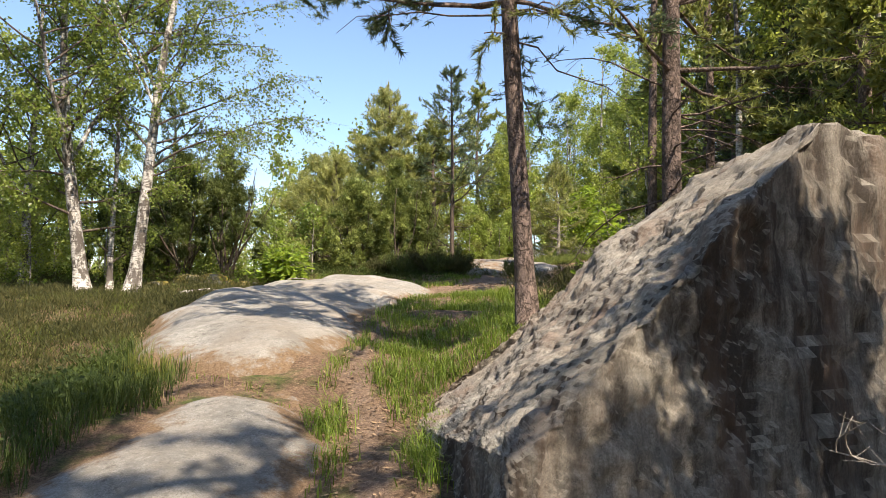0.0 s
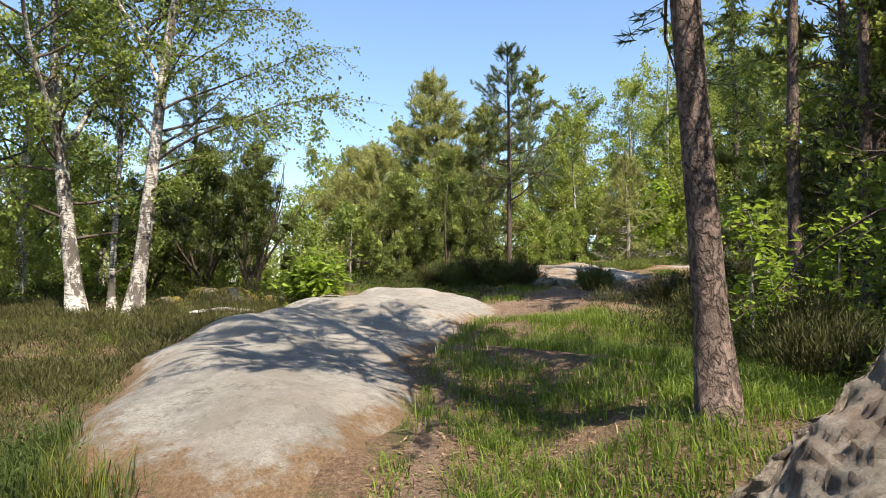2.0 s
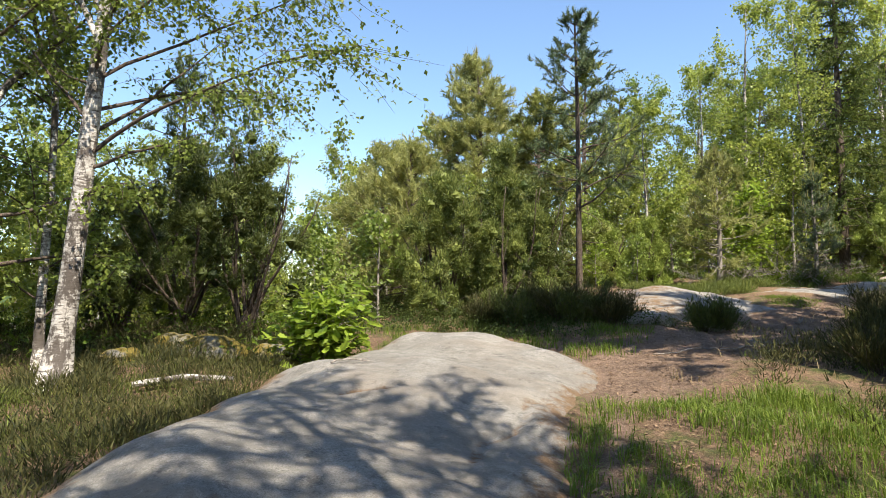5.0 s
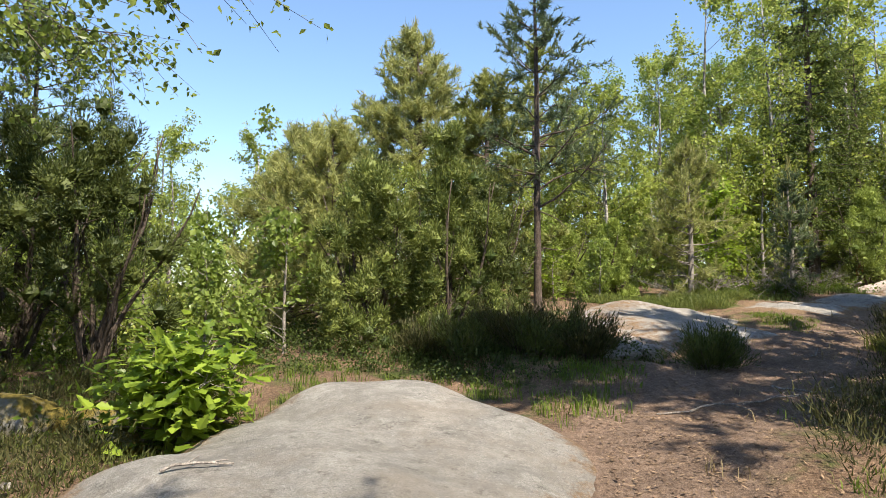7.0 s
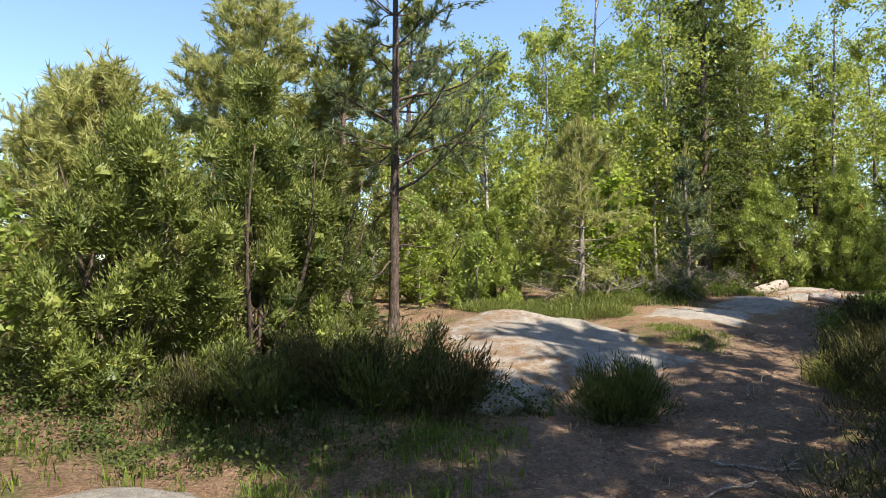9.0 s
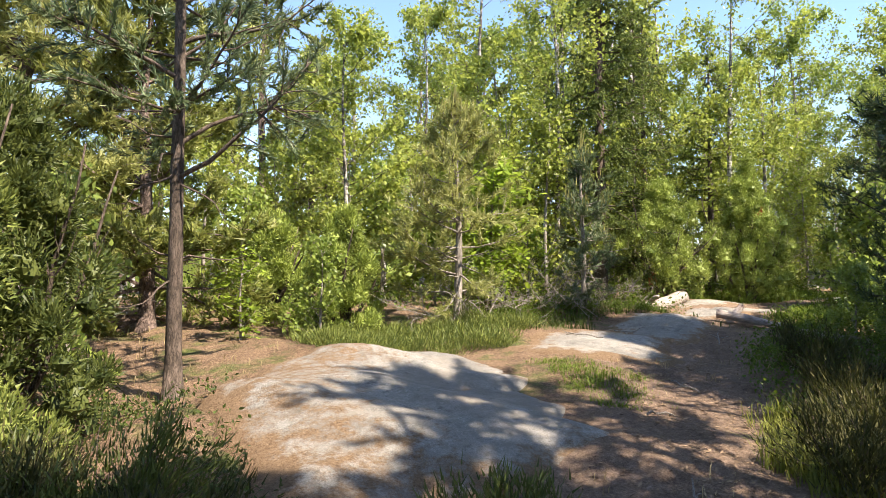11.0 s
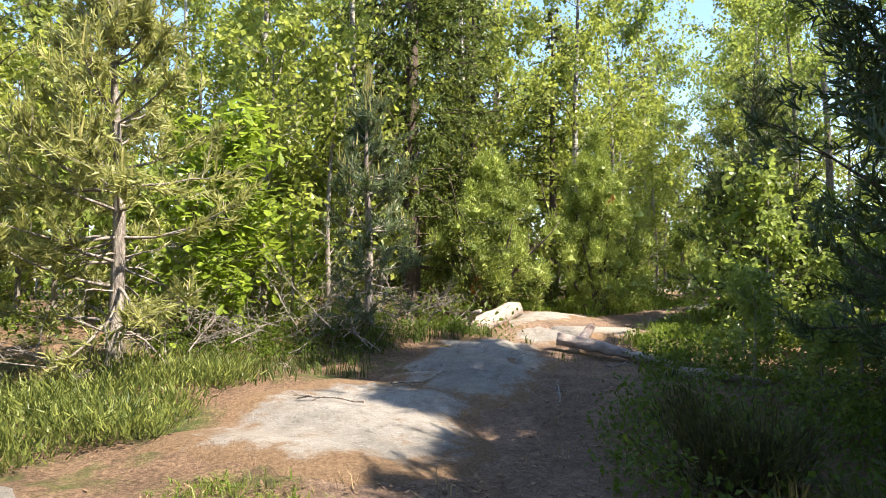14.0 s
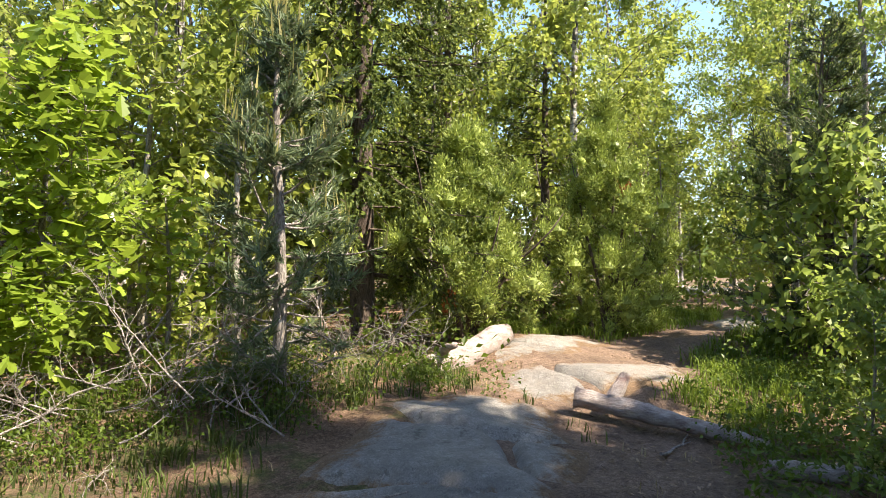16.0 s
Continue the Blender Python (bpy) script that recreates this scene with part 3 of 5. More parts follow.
# ---- trees ----
def pine(name, x, y, h, r, seed, crown=0.4, spread=1.6, gap=0.38, lean=(0, 0), needle=0.075, width=0.009, per=16, mat=PINE_NEEDLE, bark=PINE_BARK, candles=False,
         label="", dense=1.0, stubs=8, up=0.25, group="", low=None, taper=0.8, bend=0.02, split=True):
    """A Scots pine: bare plated trunk, whorls of limbs, brushes of needles at the twig ends."""
    rng = np.random.default_rng(seed)
    base = base_of(name, x, y, label, "tree", group)
    zs = np.linspace(0, 1, 16)
    tp = np.stack([lean[0] * zs + bend * h * np.sin(zs * 5 + seed) * zs, lean[1] * zs + bend * h * np.cos(zs * 4 + seed) * zs, zs * h], 1)
    tr = r * (1 - zs) ** taper * (1 + 0.5 * np.exp(-zs * 30)) + 0.008
    tb = Buf()
    tube(tb, tp, tr, 12, 0.03, rng)
    part("trunk", tb, bark, base, True)
    bb, nb, cb = Buf(), Buf(), Buf()
    tips, dirs = [], []
    z = crown * h
    while z < h * 0.985:
        f = (z - crown * h) / (h - crown * h)
        for k in range(rng.integers(3, 6)):
            az = rng.random() * 6.283
            ln = spread * (0.35 + 0.65 * math.sin(min(1, 0.25 + f) * 2.4)) * (1 - f) ** 0.55 * (0.65 + 0.5 * rng.random()) + 0.12
            el = -0.1 + 0.75 * f + 0.15 * rng.standard_normal()
            p0, _ = along(tp, np.array([z / h]))
            d0 = np.array([math.cos(az) * math.cos(el), math.sin(az) * math.cos(el), math.sin(el)])
            pts = limb(rng, p0[0], d0, ln, up, 7, 0.35)
            lim = Buf() if split and ln > 0.5 else bb
            if split:
                tube(lim, pts, np.linspace(max(0.012, 0.3 * r * (1 - f * .6)), 0.004, 8), 5)
            else:
                tube(lim, pts[[0, 2, 5, 7]], np.linspace(max(0.012, 0.3 * r * (1 - f * .6)), 0.004, 4), 3)
            if lim is not bb:
                part("limb", lim, bark, base, True)
            m = max(2, int(ln * 9 * dense))
            q, qd = along(pts, rng.uniform(0.3, 1, m))
            side = unit(qd * 0.7 + rng.standard_normal((m, 3)) * np.array([0.7, 0.7, 0.35]) + np.array([0, 0, 0.2]))
            tl = rng.uniform(0.12, 0.42, m) * min(1, ln)
            for a, s, l2 in zip(q, side, tl):
                e = a + s * l2
                if split:
                    tube(bb, [a, (a + e) / 2 + rng.standard_normal(3) * 0.02, e], [0.005, 0.004, 0.003], 3)
                else:
                    blades(bb, a[None], s[None], l2, 0.012, rng)
                tips += [e, a + s * l2 * 0.55, e + rng.standard_normal(3) * 0.06]
                dd = unit(s + np.array([0, 0, 0.3]) + rng.standard_normal(3) * 0.25)
                dirs += [dd, dd, dd]
            tips.append(pts[-1])
            dirs.append(unit(pts[-1] - pts[-2]))
            if candles and f > 0.25:
                blades(cb, np.repeat(pts[-1][None], 5, 0) + rng.normal(0, 0.04, (5, 3)), unit(rng.standard_normal((5, 3)) * 0.1 + np.array([0, 0, 1.0])), rng.uniform(0.1, 0.24, 5), 0.018, rng)
        z += gap * (1.25 - 0.7 * f) * (0.8 + 0.4 * rng.random())
    if candles:
        for k in range(24):
            blades(cb, np.array([[0, 0, h]]) + tp[-1] * [1, 1, 0], unit(rng.standard_normal((1, 3)) * 0.12 + np.array([0, 0, 1.0])), rng.uniform(0.25, 0.5, 1), 0.035, rng)
    tips.append(tp[-1])
    dirs.append(np.array([0, 0, 1.0]))
    tufts(nb, np.array(tips), np.array(dirs), rng, per, needle, width, 0.95, needle * 1.6)
    for k in range(stubs):
        z0 = rng.uniform(0.12, max(crown, 0.2)) * h if low is None else rng.uniform(*low) * h
        az = rng.random() * 6.283
        p0, _ = along(tp, np.array([z0 / h]))
        pts = limb(rng, p0[0], (math.cos(az), math.sin(az), rng.uniform(-0.3, 0.2)), rng.uniform(0.3, 0.9) * spread * 0.7, -0.1, 6, 0.5)
        tube(bb, pts, np.linspace(0.012, 0.003, 7), 4)
        for a, dd in zip(*along(pts, rng.uniform(0.3, 1, 5))):
            tube(bb, limb(rng, a, dd + rng.standard_normal(3) * 0.6, rng.uniform(0.1, 0.3), 0, 3, 0.4), [0.004, 0.003, 0.002, 0.002], 3)
    tagged(part("twigwork", bb, bark, base), kind="stuff")
    part("crown", nb, mat, base)
    if candles:
        tagged(part("new_growth", cb, CANDLE, base, label="pale upright new shoots"), kind="stuff")
    return base


def broadleaf(name, x, y, h, r, seed, crown=0.25, spread=1.6, n_limb=14, twigs=10, per=9, size=0.055, mat=BIRCH_LEAF, bark=BIRCH_BARK, lean=(0, 0), droop=0.3, label="",
              fork=0, lobed=False, weep=0.0, aspect=0.75, group="", category="tree", up=0.5, stretch=0.24, bend=0.02, lift=0.55, one_side=None, split=True, arch=()):
    """A broadleaved tree: trunk, limbs that split into hanging twigs, single leaves on the twigs."""
    rng = np.random.default_rng(seed)
    base = base_of(name, x, y, label, category, group)
    zs = np.linspace(0, 1, 14)

    def stem(dx, dy, hh, z0, p0):
        return np.stack([p0[0] + dx * (zs - 0) + bend * hh * np.sin(zs * 5 + seed) * zs, p0[1] + dy * zs + bend * hh * np.cos(zs * 4 + seed) * zs, z0 + zs * (hh - z0)], 1)

    tb, bb, lb = Buf(), Buf(), Buf()
    main = stem(lean[0], lean[1], h, 0, (0, 0))
    tube(tb, main, r * (1 - zs) ** 0.75 * (1 + 0.6 * np.exp(-zs * 28)) + 0.006, 10, 0.03, rng)
    stems = [main]
    for k in range(fork):
        f = rng.uniform(0.22, 0.5)
        p0, _ = along(main, np.array([f]))
        az = rng.random() * 6.283
        st = limb(rng, p0[0], (math.cos(az) * 0.5, math.sin(az) * 0.5, 1.0), h * (1 - f) * 0.9, 0.3, 10, 0.25)
        tube(tb, st, np.linspace(r * 0.55 * (1 - f), 0.006, 11), 8)
        stems.append(st)
    part("trunk", tb, bark, base, True)
    pos = []
    twig_bark = bark if bark is not BIRCH_BARK else DARK_BARK
    for st in stems:
        cnt = n_limb if st is main else max(4, n_limb // 2)
        fr = np.linspace(crown if st is main else 0.2, 0.98, cnt) + rng.uniform(-0.02, 0.02, cnt)
        own = [(f, None) for f in fr] + ([(a[0], a) for a in arch] if st is main else [])
        for f, big in own:
            p0, _ = along(st, np.array([f]))
            az = rng.random() * 6.283
            if one_side is not None and f < 0.7 and rng.random() < 0.6:
                az = one_side + rng.standard_normal() * 0.6
            ln = spread * (0.45 + 0.55 * math.sin(3.0 * min(1, (f - crown) / (1 - crown) * 0.8 + 0.2))) * rng.uniform(0.6, 1.15)
            el = lift + 0.4 * (f - 0.5) + 0.2 * rng.standard_normal()
            rise, many = up - weep, twigs
            if big:
                az, ln, el, rise, many = big[1], big[2], big[3], -0.25, twigs * 3
            pts = limb(rng, p0[0], (math.cos(az) * math.cos(el), math.sin(az) * math.cos(el), math.sin(el)), ln, rise, 8, 0.2 if big else 0.35)
            lim = Buf() if split else bb
            if split:
                tube(lim, pts, np.linspace(max(0.008, r * 0.28 * (1.1 - f)), 0.003, 9), 5)
            else:
                tube(lim, pts[[0, 3, 6, 8]], np.linspace(max(0.008, r * 0.28 * (1.1 - f)), 0.003, 4), 3)
            if split:
                part("limb", lim, twig_bark, base, True)
            q, qd = along(pts, rng.uniform(0.35 if big else 0.2, 1, many) ** 0.8)
            for a, dd in zip(q, qd):
                tw = limb(rng, a, unit(dd * 0.5 + rng.standard_normal(3) * np.array([0.8, 0.8, 0.5]) - np.array([0, 0, weep * 0.6])), ln * stretch * rng.uniform(0.6, 1.4) + 0.05, -weep, 2, 0.3)
                if split:
                    tube(bb, tw, np.linspace(0.004, 0.0015, 3), 3)
                else:
                    blades(bb, tw[:1], unit(tw[-1:] - tw[:1]), np.linalg.norm(tw[-1] - tw[0]), 0.012, rng)
                c, _ = along(tw, rng.random(per))
                pos.append(c + rng.standard_normal((per, 3)) * size * 0.8)
    tagged(part("twigwork", bb, twig_bark, base), kind="stuff")
    (lobed_leaves if lobed else leaves)(lb, np.concatenate(pos), size, rng, droop, *(() if lobed else (aspect,)))
    part("crown", lb, mat, base)
    return base


def clod(buf, c, size, rng):
    """A jagged opaque core added inside a needle clump so it shades as solid."""
    th = np.linspace(0, 6.283, 8, endpoint=False)
    ring = np.array([0.25, 0.8, 1.0, 0.7, 0.15])[:, None] * rng.uniform(0.6, 1.25, (5, 8)) * size
    up = np.linspace(-0.9, 1.15, 5)[:, None] * rng.uniform(0.75, 1.2, (5, 8)) * size
    v = np.stack([c[0] + ring * np.cos(th), c[1] + ring * np.sin(th), c[2] + up], -1)
    i = np.arange(4)[:, None] * 8
    j = np.arange(8)[None]
    k = (j + 1) % 8
    q = np.stack([i + j, i + k, i + 8 + k, i + 8 + j], -1).reshape(-1, 4)
    buf.add(v, np.concatenate([q[:, [0, 1, 2]], q[:, [0, 2, 3]]]))


def juniper(name, x, y, h, w, seed, mat=JUNIPER_NEEDLE, tips=260, per=110, bare=0.15, label="", stems=6, rust=0, lean=0.0, needle=0.05, group="", dead=0, width=0.016):
    """A juniper: several stems and a ragged column of upright plumes of short needles."""
    rng = np.random.default_rng(seed)
    base = base_of(name, x, y, label, "juniper", group)
    sb, nb, rb, db = Buf(), Buf(), Buf(), Buf()
    for k in range(stems):
        az = rng.random() * 6.283
        pts = limb(rng, (rng.normal() * 0.06, rng.normal() * 0.06, 0), (math.cos(az) * 0.35 * w / h * 3, math.sin(az) * 0.35 * w / h * 3, 1.0), h * rng.uniform(0.6, 0.95), 0.3, 8, 0.25)
        one = Buf()
        tube(one, pts, np.linspace(0.035, 0.006, 9), 6, 0.06, rng)
        part("stem", one, DARK_BARK, base, True)
        for a, dd in zip(*along(pts, rng.uniform(0.05, 0.7, 9))):
            tube(sb, limb(rng, a, dd + rng.standard_normal(3) * 0.7, rng.uniform(0.2, 0.6) * w, 0.3, 5, 0.3), np.linspace(0.01, 0.002, 6), 3)
    # rounded clumps of upright sprays, thick outside and sparse in the heart
    for k in range(int(tips * 0.2)):
        f, az = rng.random() ** 0.9, rng.random() * 6.283
        heart = k % 5 == 4
        wide = w * math.sin(math.pi * min(1, 0.2 + 0.8 * f) ** 0.85) ** 0.7 * (0.86 + 0.2 * math.sin(az * 3 + seed + 2 * f) + 0.16 * math.sin(f * 11 + az * 2 + seed))
        rad = wide * (0.4 if heart else 0.66 + 0.44 * rng.random())
        z = h * (bare + (1 - bare) * f) * (0.88 + 0.12 * math.sin(az * 4 + seed * 1.7))
        c = np.array([math.cos(az) * rad + lean * z, math.sin(az) * rad, z * rng.uniform(0.92, 1.0)])
        size = rng.uniform(0.1, 0.21) * min(1.15, 0.5 + 0.22 * h)
        clod(rb if k < rust else nb, c, size * 0.45, rng)
        n = int(4.4 * per * rng.uniform(0.6, 1.2))
        d = unit(rng.standard_normal((n, 3)) + np.array([math.cos(az) * 0.5, math.sin(az) * 0.5, 0.5]))
        p = c + d * size * (0.4 + 0.6 * rng.random((n, 1))) * np.array([1, 1, 1.3])
        dd = unit(d * 0.9 + np.array([0, 0, 0.45]) + rng.standard_normal((n, 3)) * 0.35)
        blades(rb if k < rust else nb, p, dd, needle * (0.7 + 0.6 * rng.random(n)), width, rng)
    for k in range(dead):
        pts = limb(rng, (w * 0.75, -0.1, h * rng.uniform(0.1, 0.35)), (0.35 + 0.2 * rng.normal(), 0.2 * rng.normal() - 0.2, 1.0), h * rng.uniform(0.2, 0.45), 0.1, 6, 0.4)
        tube(db, pts, np.linspace(0.012, 0.002, 7), 4)
        for a, d2 in zip(*along(pts, rng.uniform(0.2, 1, 7))):
            tube(db, limb(rng, a, d2 + rng.standard_normal(3) * 0.7, rng.uniform(0.1, 0.3), 0, 3, 0.4), [0.004, 0.003, 0.002, 0.0015], 3)
    tagged(part("twigwork", sb, DARK_BARK, base), kind="stuff")
    part("crown", nb, mat, base)
    if rust:
        tagged(part("dead_plume", rb, RUST_NEEDLE, base, label="rust-brown dead plume"), kind="stuff")
    if dead:
        tagged(part("dead_twigwork", db, GREY_BARK, base, label="bare grey dead twigs"), kind="stuff")
    return base


def spruce(name, x, y, h, r, seed, spread=2.0, mat=SPRUCE_NEEDLE, label="", group="", crown=0.06, gap=0.3, per=12, width=0.014, thick=11):
    """A spruce: drooping limbs hung with curtains of short-needled twigs."""
    rng = np.random.default_rng(seed)
    base = base_of(name, x, y, label, "tree", group)
    tb, bb, nb = Buf(), Buf(), Buf()
    zs = np.linspace(0, 1, 12)
    tube(tb, np.stack([zs * 0, zs * 0, zs * h], 1), r * (1 - zs) + 0.01, 9, 0.03, rng)
    part("trunk", tb, DARK_BARK, base, True)
    z = crown * h
    tips, dirs = [], []
    while z < h * 0.99:
        f = z / h
        for k in range(5):
            az = rng.random() * 6.283
            ln = spread * (1 - f) ** 0.8 * rng.uniform(0.6, 1.1) + 0.1
            pts = limb(rng, (0, 0, z), (math.cos(az), math.sin(az), 0.25 * f - 0.05), ln, -0.35 + 0.5 * f, 7, 0.2)
            pts[-2:, 2] += 0.06 * ln
            tube(bb, pts[::2] if len(pts) % 2 else pts[[0, 2, 5, 7]], np.linspace(0.02, 0.004, 4), 3)
            m = max(3, int(ln * thick))
            q, qd = along(pts, rng.uniform(0.15, 1, m))
            for a, dd in zip(q, qd):
                tw = limb(rng, a, unit(dd * 0.8 + rng.standard_normal(3) * 0.6 - np.array([0, 0, 0.5])), rng.uniform(0.15, 0.45) * min(1, ln), -0.6, 3, 0.2)
                s, sd = along(tw, np.linspace(0.1, 1, 5))
                tips.append(s)
                dirs.append(sd)
        z += gap * (1.1 - 0.6 * f)
    tagged(part("twigwork", bb, DARK_BARK, base), kind="stuff")
    tufts(nb, np.concatenate(tips), np.concatenate(dirs), rng, per, 0.045, width, 0.9, 0.09)
    part("crown", nb, mat, base)
    return base


# ---- the wood, tree by tree ----
RIGHT = "Scots pines on the sunny side of the trail"
pine("pine_tree", 0.8, 6.3, 9.5, 0.085, 11, crown=0.34, spread=3.0, lean=(-0.5, 0.0), label="tall Scots pine with rough pinkish-brown bark by the trail", stubs=3, low=(0.28, 0.34), per=26, gap=0.42, dense=1.0, bend=0.006, mat=PINE_BLUE, width=0.011, taper=0.5)
pine("pine_tree", 2.05, 6.05, 9.0, 0.085, 12, crown=0.28, spread=2.4, dense=1.0, taper=0.5, label="Scots pine with many low twiggy branches behind the boulder", stubs=16, per=14, gap=0.42, lean=(0.1, 0), bend=0.006, width=0.018, needle=0.085)
pine("pine_tree", 5.0, 6.0, 7, 0.12, 13, crown=0.2, spread=2.4, label="Scots pine leaning its branches over the boulder", stubs=18, per=13, gap=0.4, width=0.018, needle=0.085)
# The next two stand out of view, added to shade the boulder's face
pine("pine_tree", 2.95, 0.9, 5.5, 0.09, 14, crown=0.6, spread=1.15, label="unseen young Scots pine added to shade the boulder", stubs=8, per=14, gap=0.28, width=0.026, needle=0.12, split=False, dense=1.2)
pine("pine_tree", 3.4, 0.95, 5.4, 0.1, 19, crown=0.5, spread=1.3, label="unseen young Scots pine added to shade the boulder", stubs=6, per=15, gap=0.34, width=0.03, needle=0.12, split=False, dense=0.9)
pine("pine_tree", 1.0, -1.1, 12.0, 0.14, 17, crown=0.5, spread=3.0, label="Scots pine at the start of the trail", per=9, gap=0.45, width=0.03, needle=0.13, split=False, dense=0.8)
# Unseen pines added behind the start for their shade
pine("pine_tree", 8.6, -3.4, 11, 0.14, 15, crown=0.25, spread=2.8, label="tall Scots pine added out of view back along the trail", per=9, gap=0.5, width=0.03, needle=0.13, split=False)
pine("pine_tree", 0.9, -5.6, 10, 0.14, 16, crown=0.35, spread=2.4, label="tall Scots pine added out of view back along the trail", per=9, gap=0.5, width=0.03, needle=0.13, split=False)

# Pines added to cast shade on the dome, the trail and the slabs
pine("pine_tree", 6.3, 14.4, 9.6, 0.14, 20, crown=0.6, spread=2.3, label="tall Scots pine added for shade, with a high dense crown, beside the trail", per=13, gap=0.3, width=0.036, needle=0.13, split=False, dense=1.4)

pine("pine_tree", 3.6, 11.5, 11, 0.085, 18, crown=0.6, spread=2.3, label="tall Scots pine added for shade, with a high dense crown, beside the trail", per=12, gap=0.34, width=0.034, needle=0.13, split=False, dense=1.3)
pine("pine_tree", 4.8, 12.1, 11, 0.085, 57, crown=0.6, spread=1.7, label="tall Scots pine added for shade, with a high dense crown, beside the trail", per=12, gap=0.34, width=0.034, needle=0.13, split=False, dense=1.2)
for x, y, h, seed in ((10.8, 18.3, 11.0, 55), (11.9, 16.6, 11.0, 56)):
    pine("pine_tree", x, y, h, 0.15, seed, crown=0.45, spread=2.5, label="tall Scots pine added for shade, with a high dense crown, beside the trail", per=11, gap=0.34, width=0.036, needle=0.13, split=False, dense=1.2)


def bough(base, p, d, ln, seed, mat, bark, r=0.02, rise=-0.25, needle=0.1, width=0.009, per=34):
    """A single long pine bough with brushes of needles at its twig ends."""
    rng = np.random.default_rng(seed)
    wood, green = Buf(), Buf()
    pts = limb(rng, p, d, ln, rise, 9, 0.3)
    tube(wood, pts, np.linspace(r, 0.005, 10), 6)
    tips, dirs = [], []
    for a, dd in zip(*along(pts, rng.uniform(0.3, 1.0, int(ln * 9)))):
        tw = limb(rng, a, unit(dd * 0.7 + rng.standard_normal(3) * [0.6, 0.6, 0.5]), rng.uniform(0.25, 0.6), 0.2, 5, 0.35)
        tube(wood, tw, np.linspace(0.007, 0.003, 6), 4)
        q, qd = along(tw, np.array([0.6, 0.8, 1.0]))
        tips.append(q)
        dirs.append(unit(qd + [0, 0, 0.15]))
    tufts(green, np.concatenate(tips), np.concatenate(dirs), rng, per, needle, width, 0.95, needle * 1.3)
    limb_ob = part("bough", wood, bark, base, True)
    part("needles", green, mat, limb_ob)


by_trail = next(o for o in scene.objects if o.name.startswith("pine_tree") and abs(o.location.x - 0.8) < 0.01)
for k, (z, d, ln) in enumerate(((3.5, (-1.0, -0.3, 0.2), 1.5), (3.8, (-1.0, -0.2, 0.1), 1.8), (3.65, (-0.8, 0.5, 0.15), 1.5), (4.1, (-1.0, 0.3, 0.1), 2.0), (3.95, (-1.0, -0.5, 0.1), 1.7), (3.6, (0.8, -0.3, 0.1), 1.1), (4.0, (1.0, 0.3, 0.1), 1.6))):
    bough(by_trail, (-0.5 * z / 9, 0, z), d, ln, 500 + k, PINE_BLUE, PINE_BARK, width=0.013, per=44)
for k, (z, d, ln) in enumerate(((3.1, (0.8, -0.8, 0.0), 0.7), (2.9, (-0.7, -0.8, -0.1), 0.5), (3.3, (1.0, -0.2, 0.1), 1.1))):
    bough(by_trail, (-0.5 * z / 9, 0, z), d, ln, 520 + k, PINE_NEEDLE, PINE_BARK, 0.01)

# birches
broadleaf("birch_tree", -6.0, 13.0, 8.5, 0.12, 21, crown=0.26, spread=2.6, n_limb=24, twigs=18, per=26, lean=(1.0, 0.2), fork=2, weep=0.5, mat=BIRCH_LEAF_DEEP, label="leaning white birch with arching leafy limbs", size=0.054, one_side=0.0, arch=((0.3, -0.15, 3.2, 0.5), (0.4, 0.1, 2.9, 0.55), (0.36, 0.7, 2.4, 0.5)))
broadleaf("birch_tree", -7.0, 13.2, 8.5, 0.13, 22, crown=0.16, spread=2.5, n_limb=26, twigs=18, per=22, lean=(-1.0, 0), fork=2, weep=0.4, mat=BIRCH_LEAF_DEEP, label="old birch with dark cracked bark at its foot", size=0.07)
broadleaf("birch_tree", -9.4, 15.2, 8, 0.1, 23, crown=0.12, spread=2.5, n_limb=24, twigs=18, per=20, fork=1, weep=0.4, mat=BIRCH_LEAF_DEEP, label="slender birch at the edge of the wood", size=0.075)
broadleaf("birch_tree", -6.9, 14.0, 6, 0.06, 24, crown=0.12, spread=1.8, n_limb=18, twigs=14, per=18, fork=1, weep=0.3, mat=BIRCH_LEAF_DEEP, label="thin young birch stem", size=0.07)

# junipers and young pines at the bend
juniper("juniper", -5.2, 16.3, 3.3, 0.95, 31, mat=JUNIPER_DARK, label="dark upright juniper with many bare stems", bare=0.24, stems=11, tips=420, per=70)
juniper("juniper", -6.5, 16.9, 3.4, 1.15, 32, mat=JUNIPER_DARK, label="dark spreading juniper under the birches", bare=0.18, stems=8, tips=400, per=80)
juniper("juniper", -7.9, 17.3, 3.0, 1.1, 30, mat=JUNIPER_DARK, label="dark spreading juniper under the birches", bare=0.15, stems=7, tips=380)
pine("pine_tree", -7.7, 18.9, 5.6, 0.08, 29, crown=0.42, spread=1.7, gap=0.4, mat=PINE_BLUE, bark=DARK_BARK, label="dark open pine behind the junipers", per=14, width=0.02, needle=0.1, split=False)
juniper("juniper", -2.3, 18.0, 2.7, 0.9, 33, mat=JUNIPER_MID, label="dense green juniper at the bend of the trail", bare=0.0, tips=560, per=80)
juniper("juniper", -1.3, 18.3, 3.3, 0.85, 25, mat=JUNIPER_MID, label="dense green juniper at the bend of the trail", bare=0.0, tips=560, per=80)
juniper("juniper", -0.7, 19.1, 2.7, 0.8, 34, mat=JUNIPER_DARK, label="dense dark green juniper at the bend of the trail", bare=0.0, tips=500, per=64)
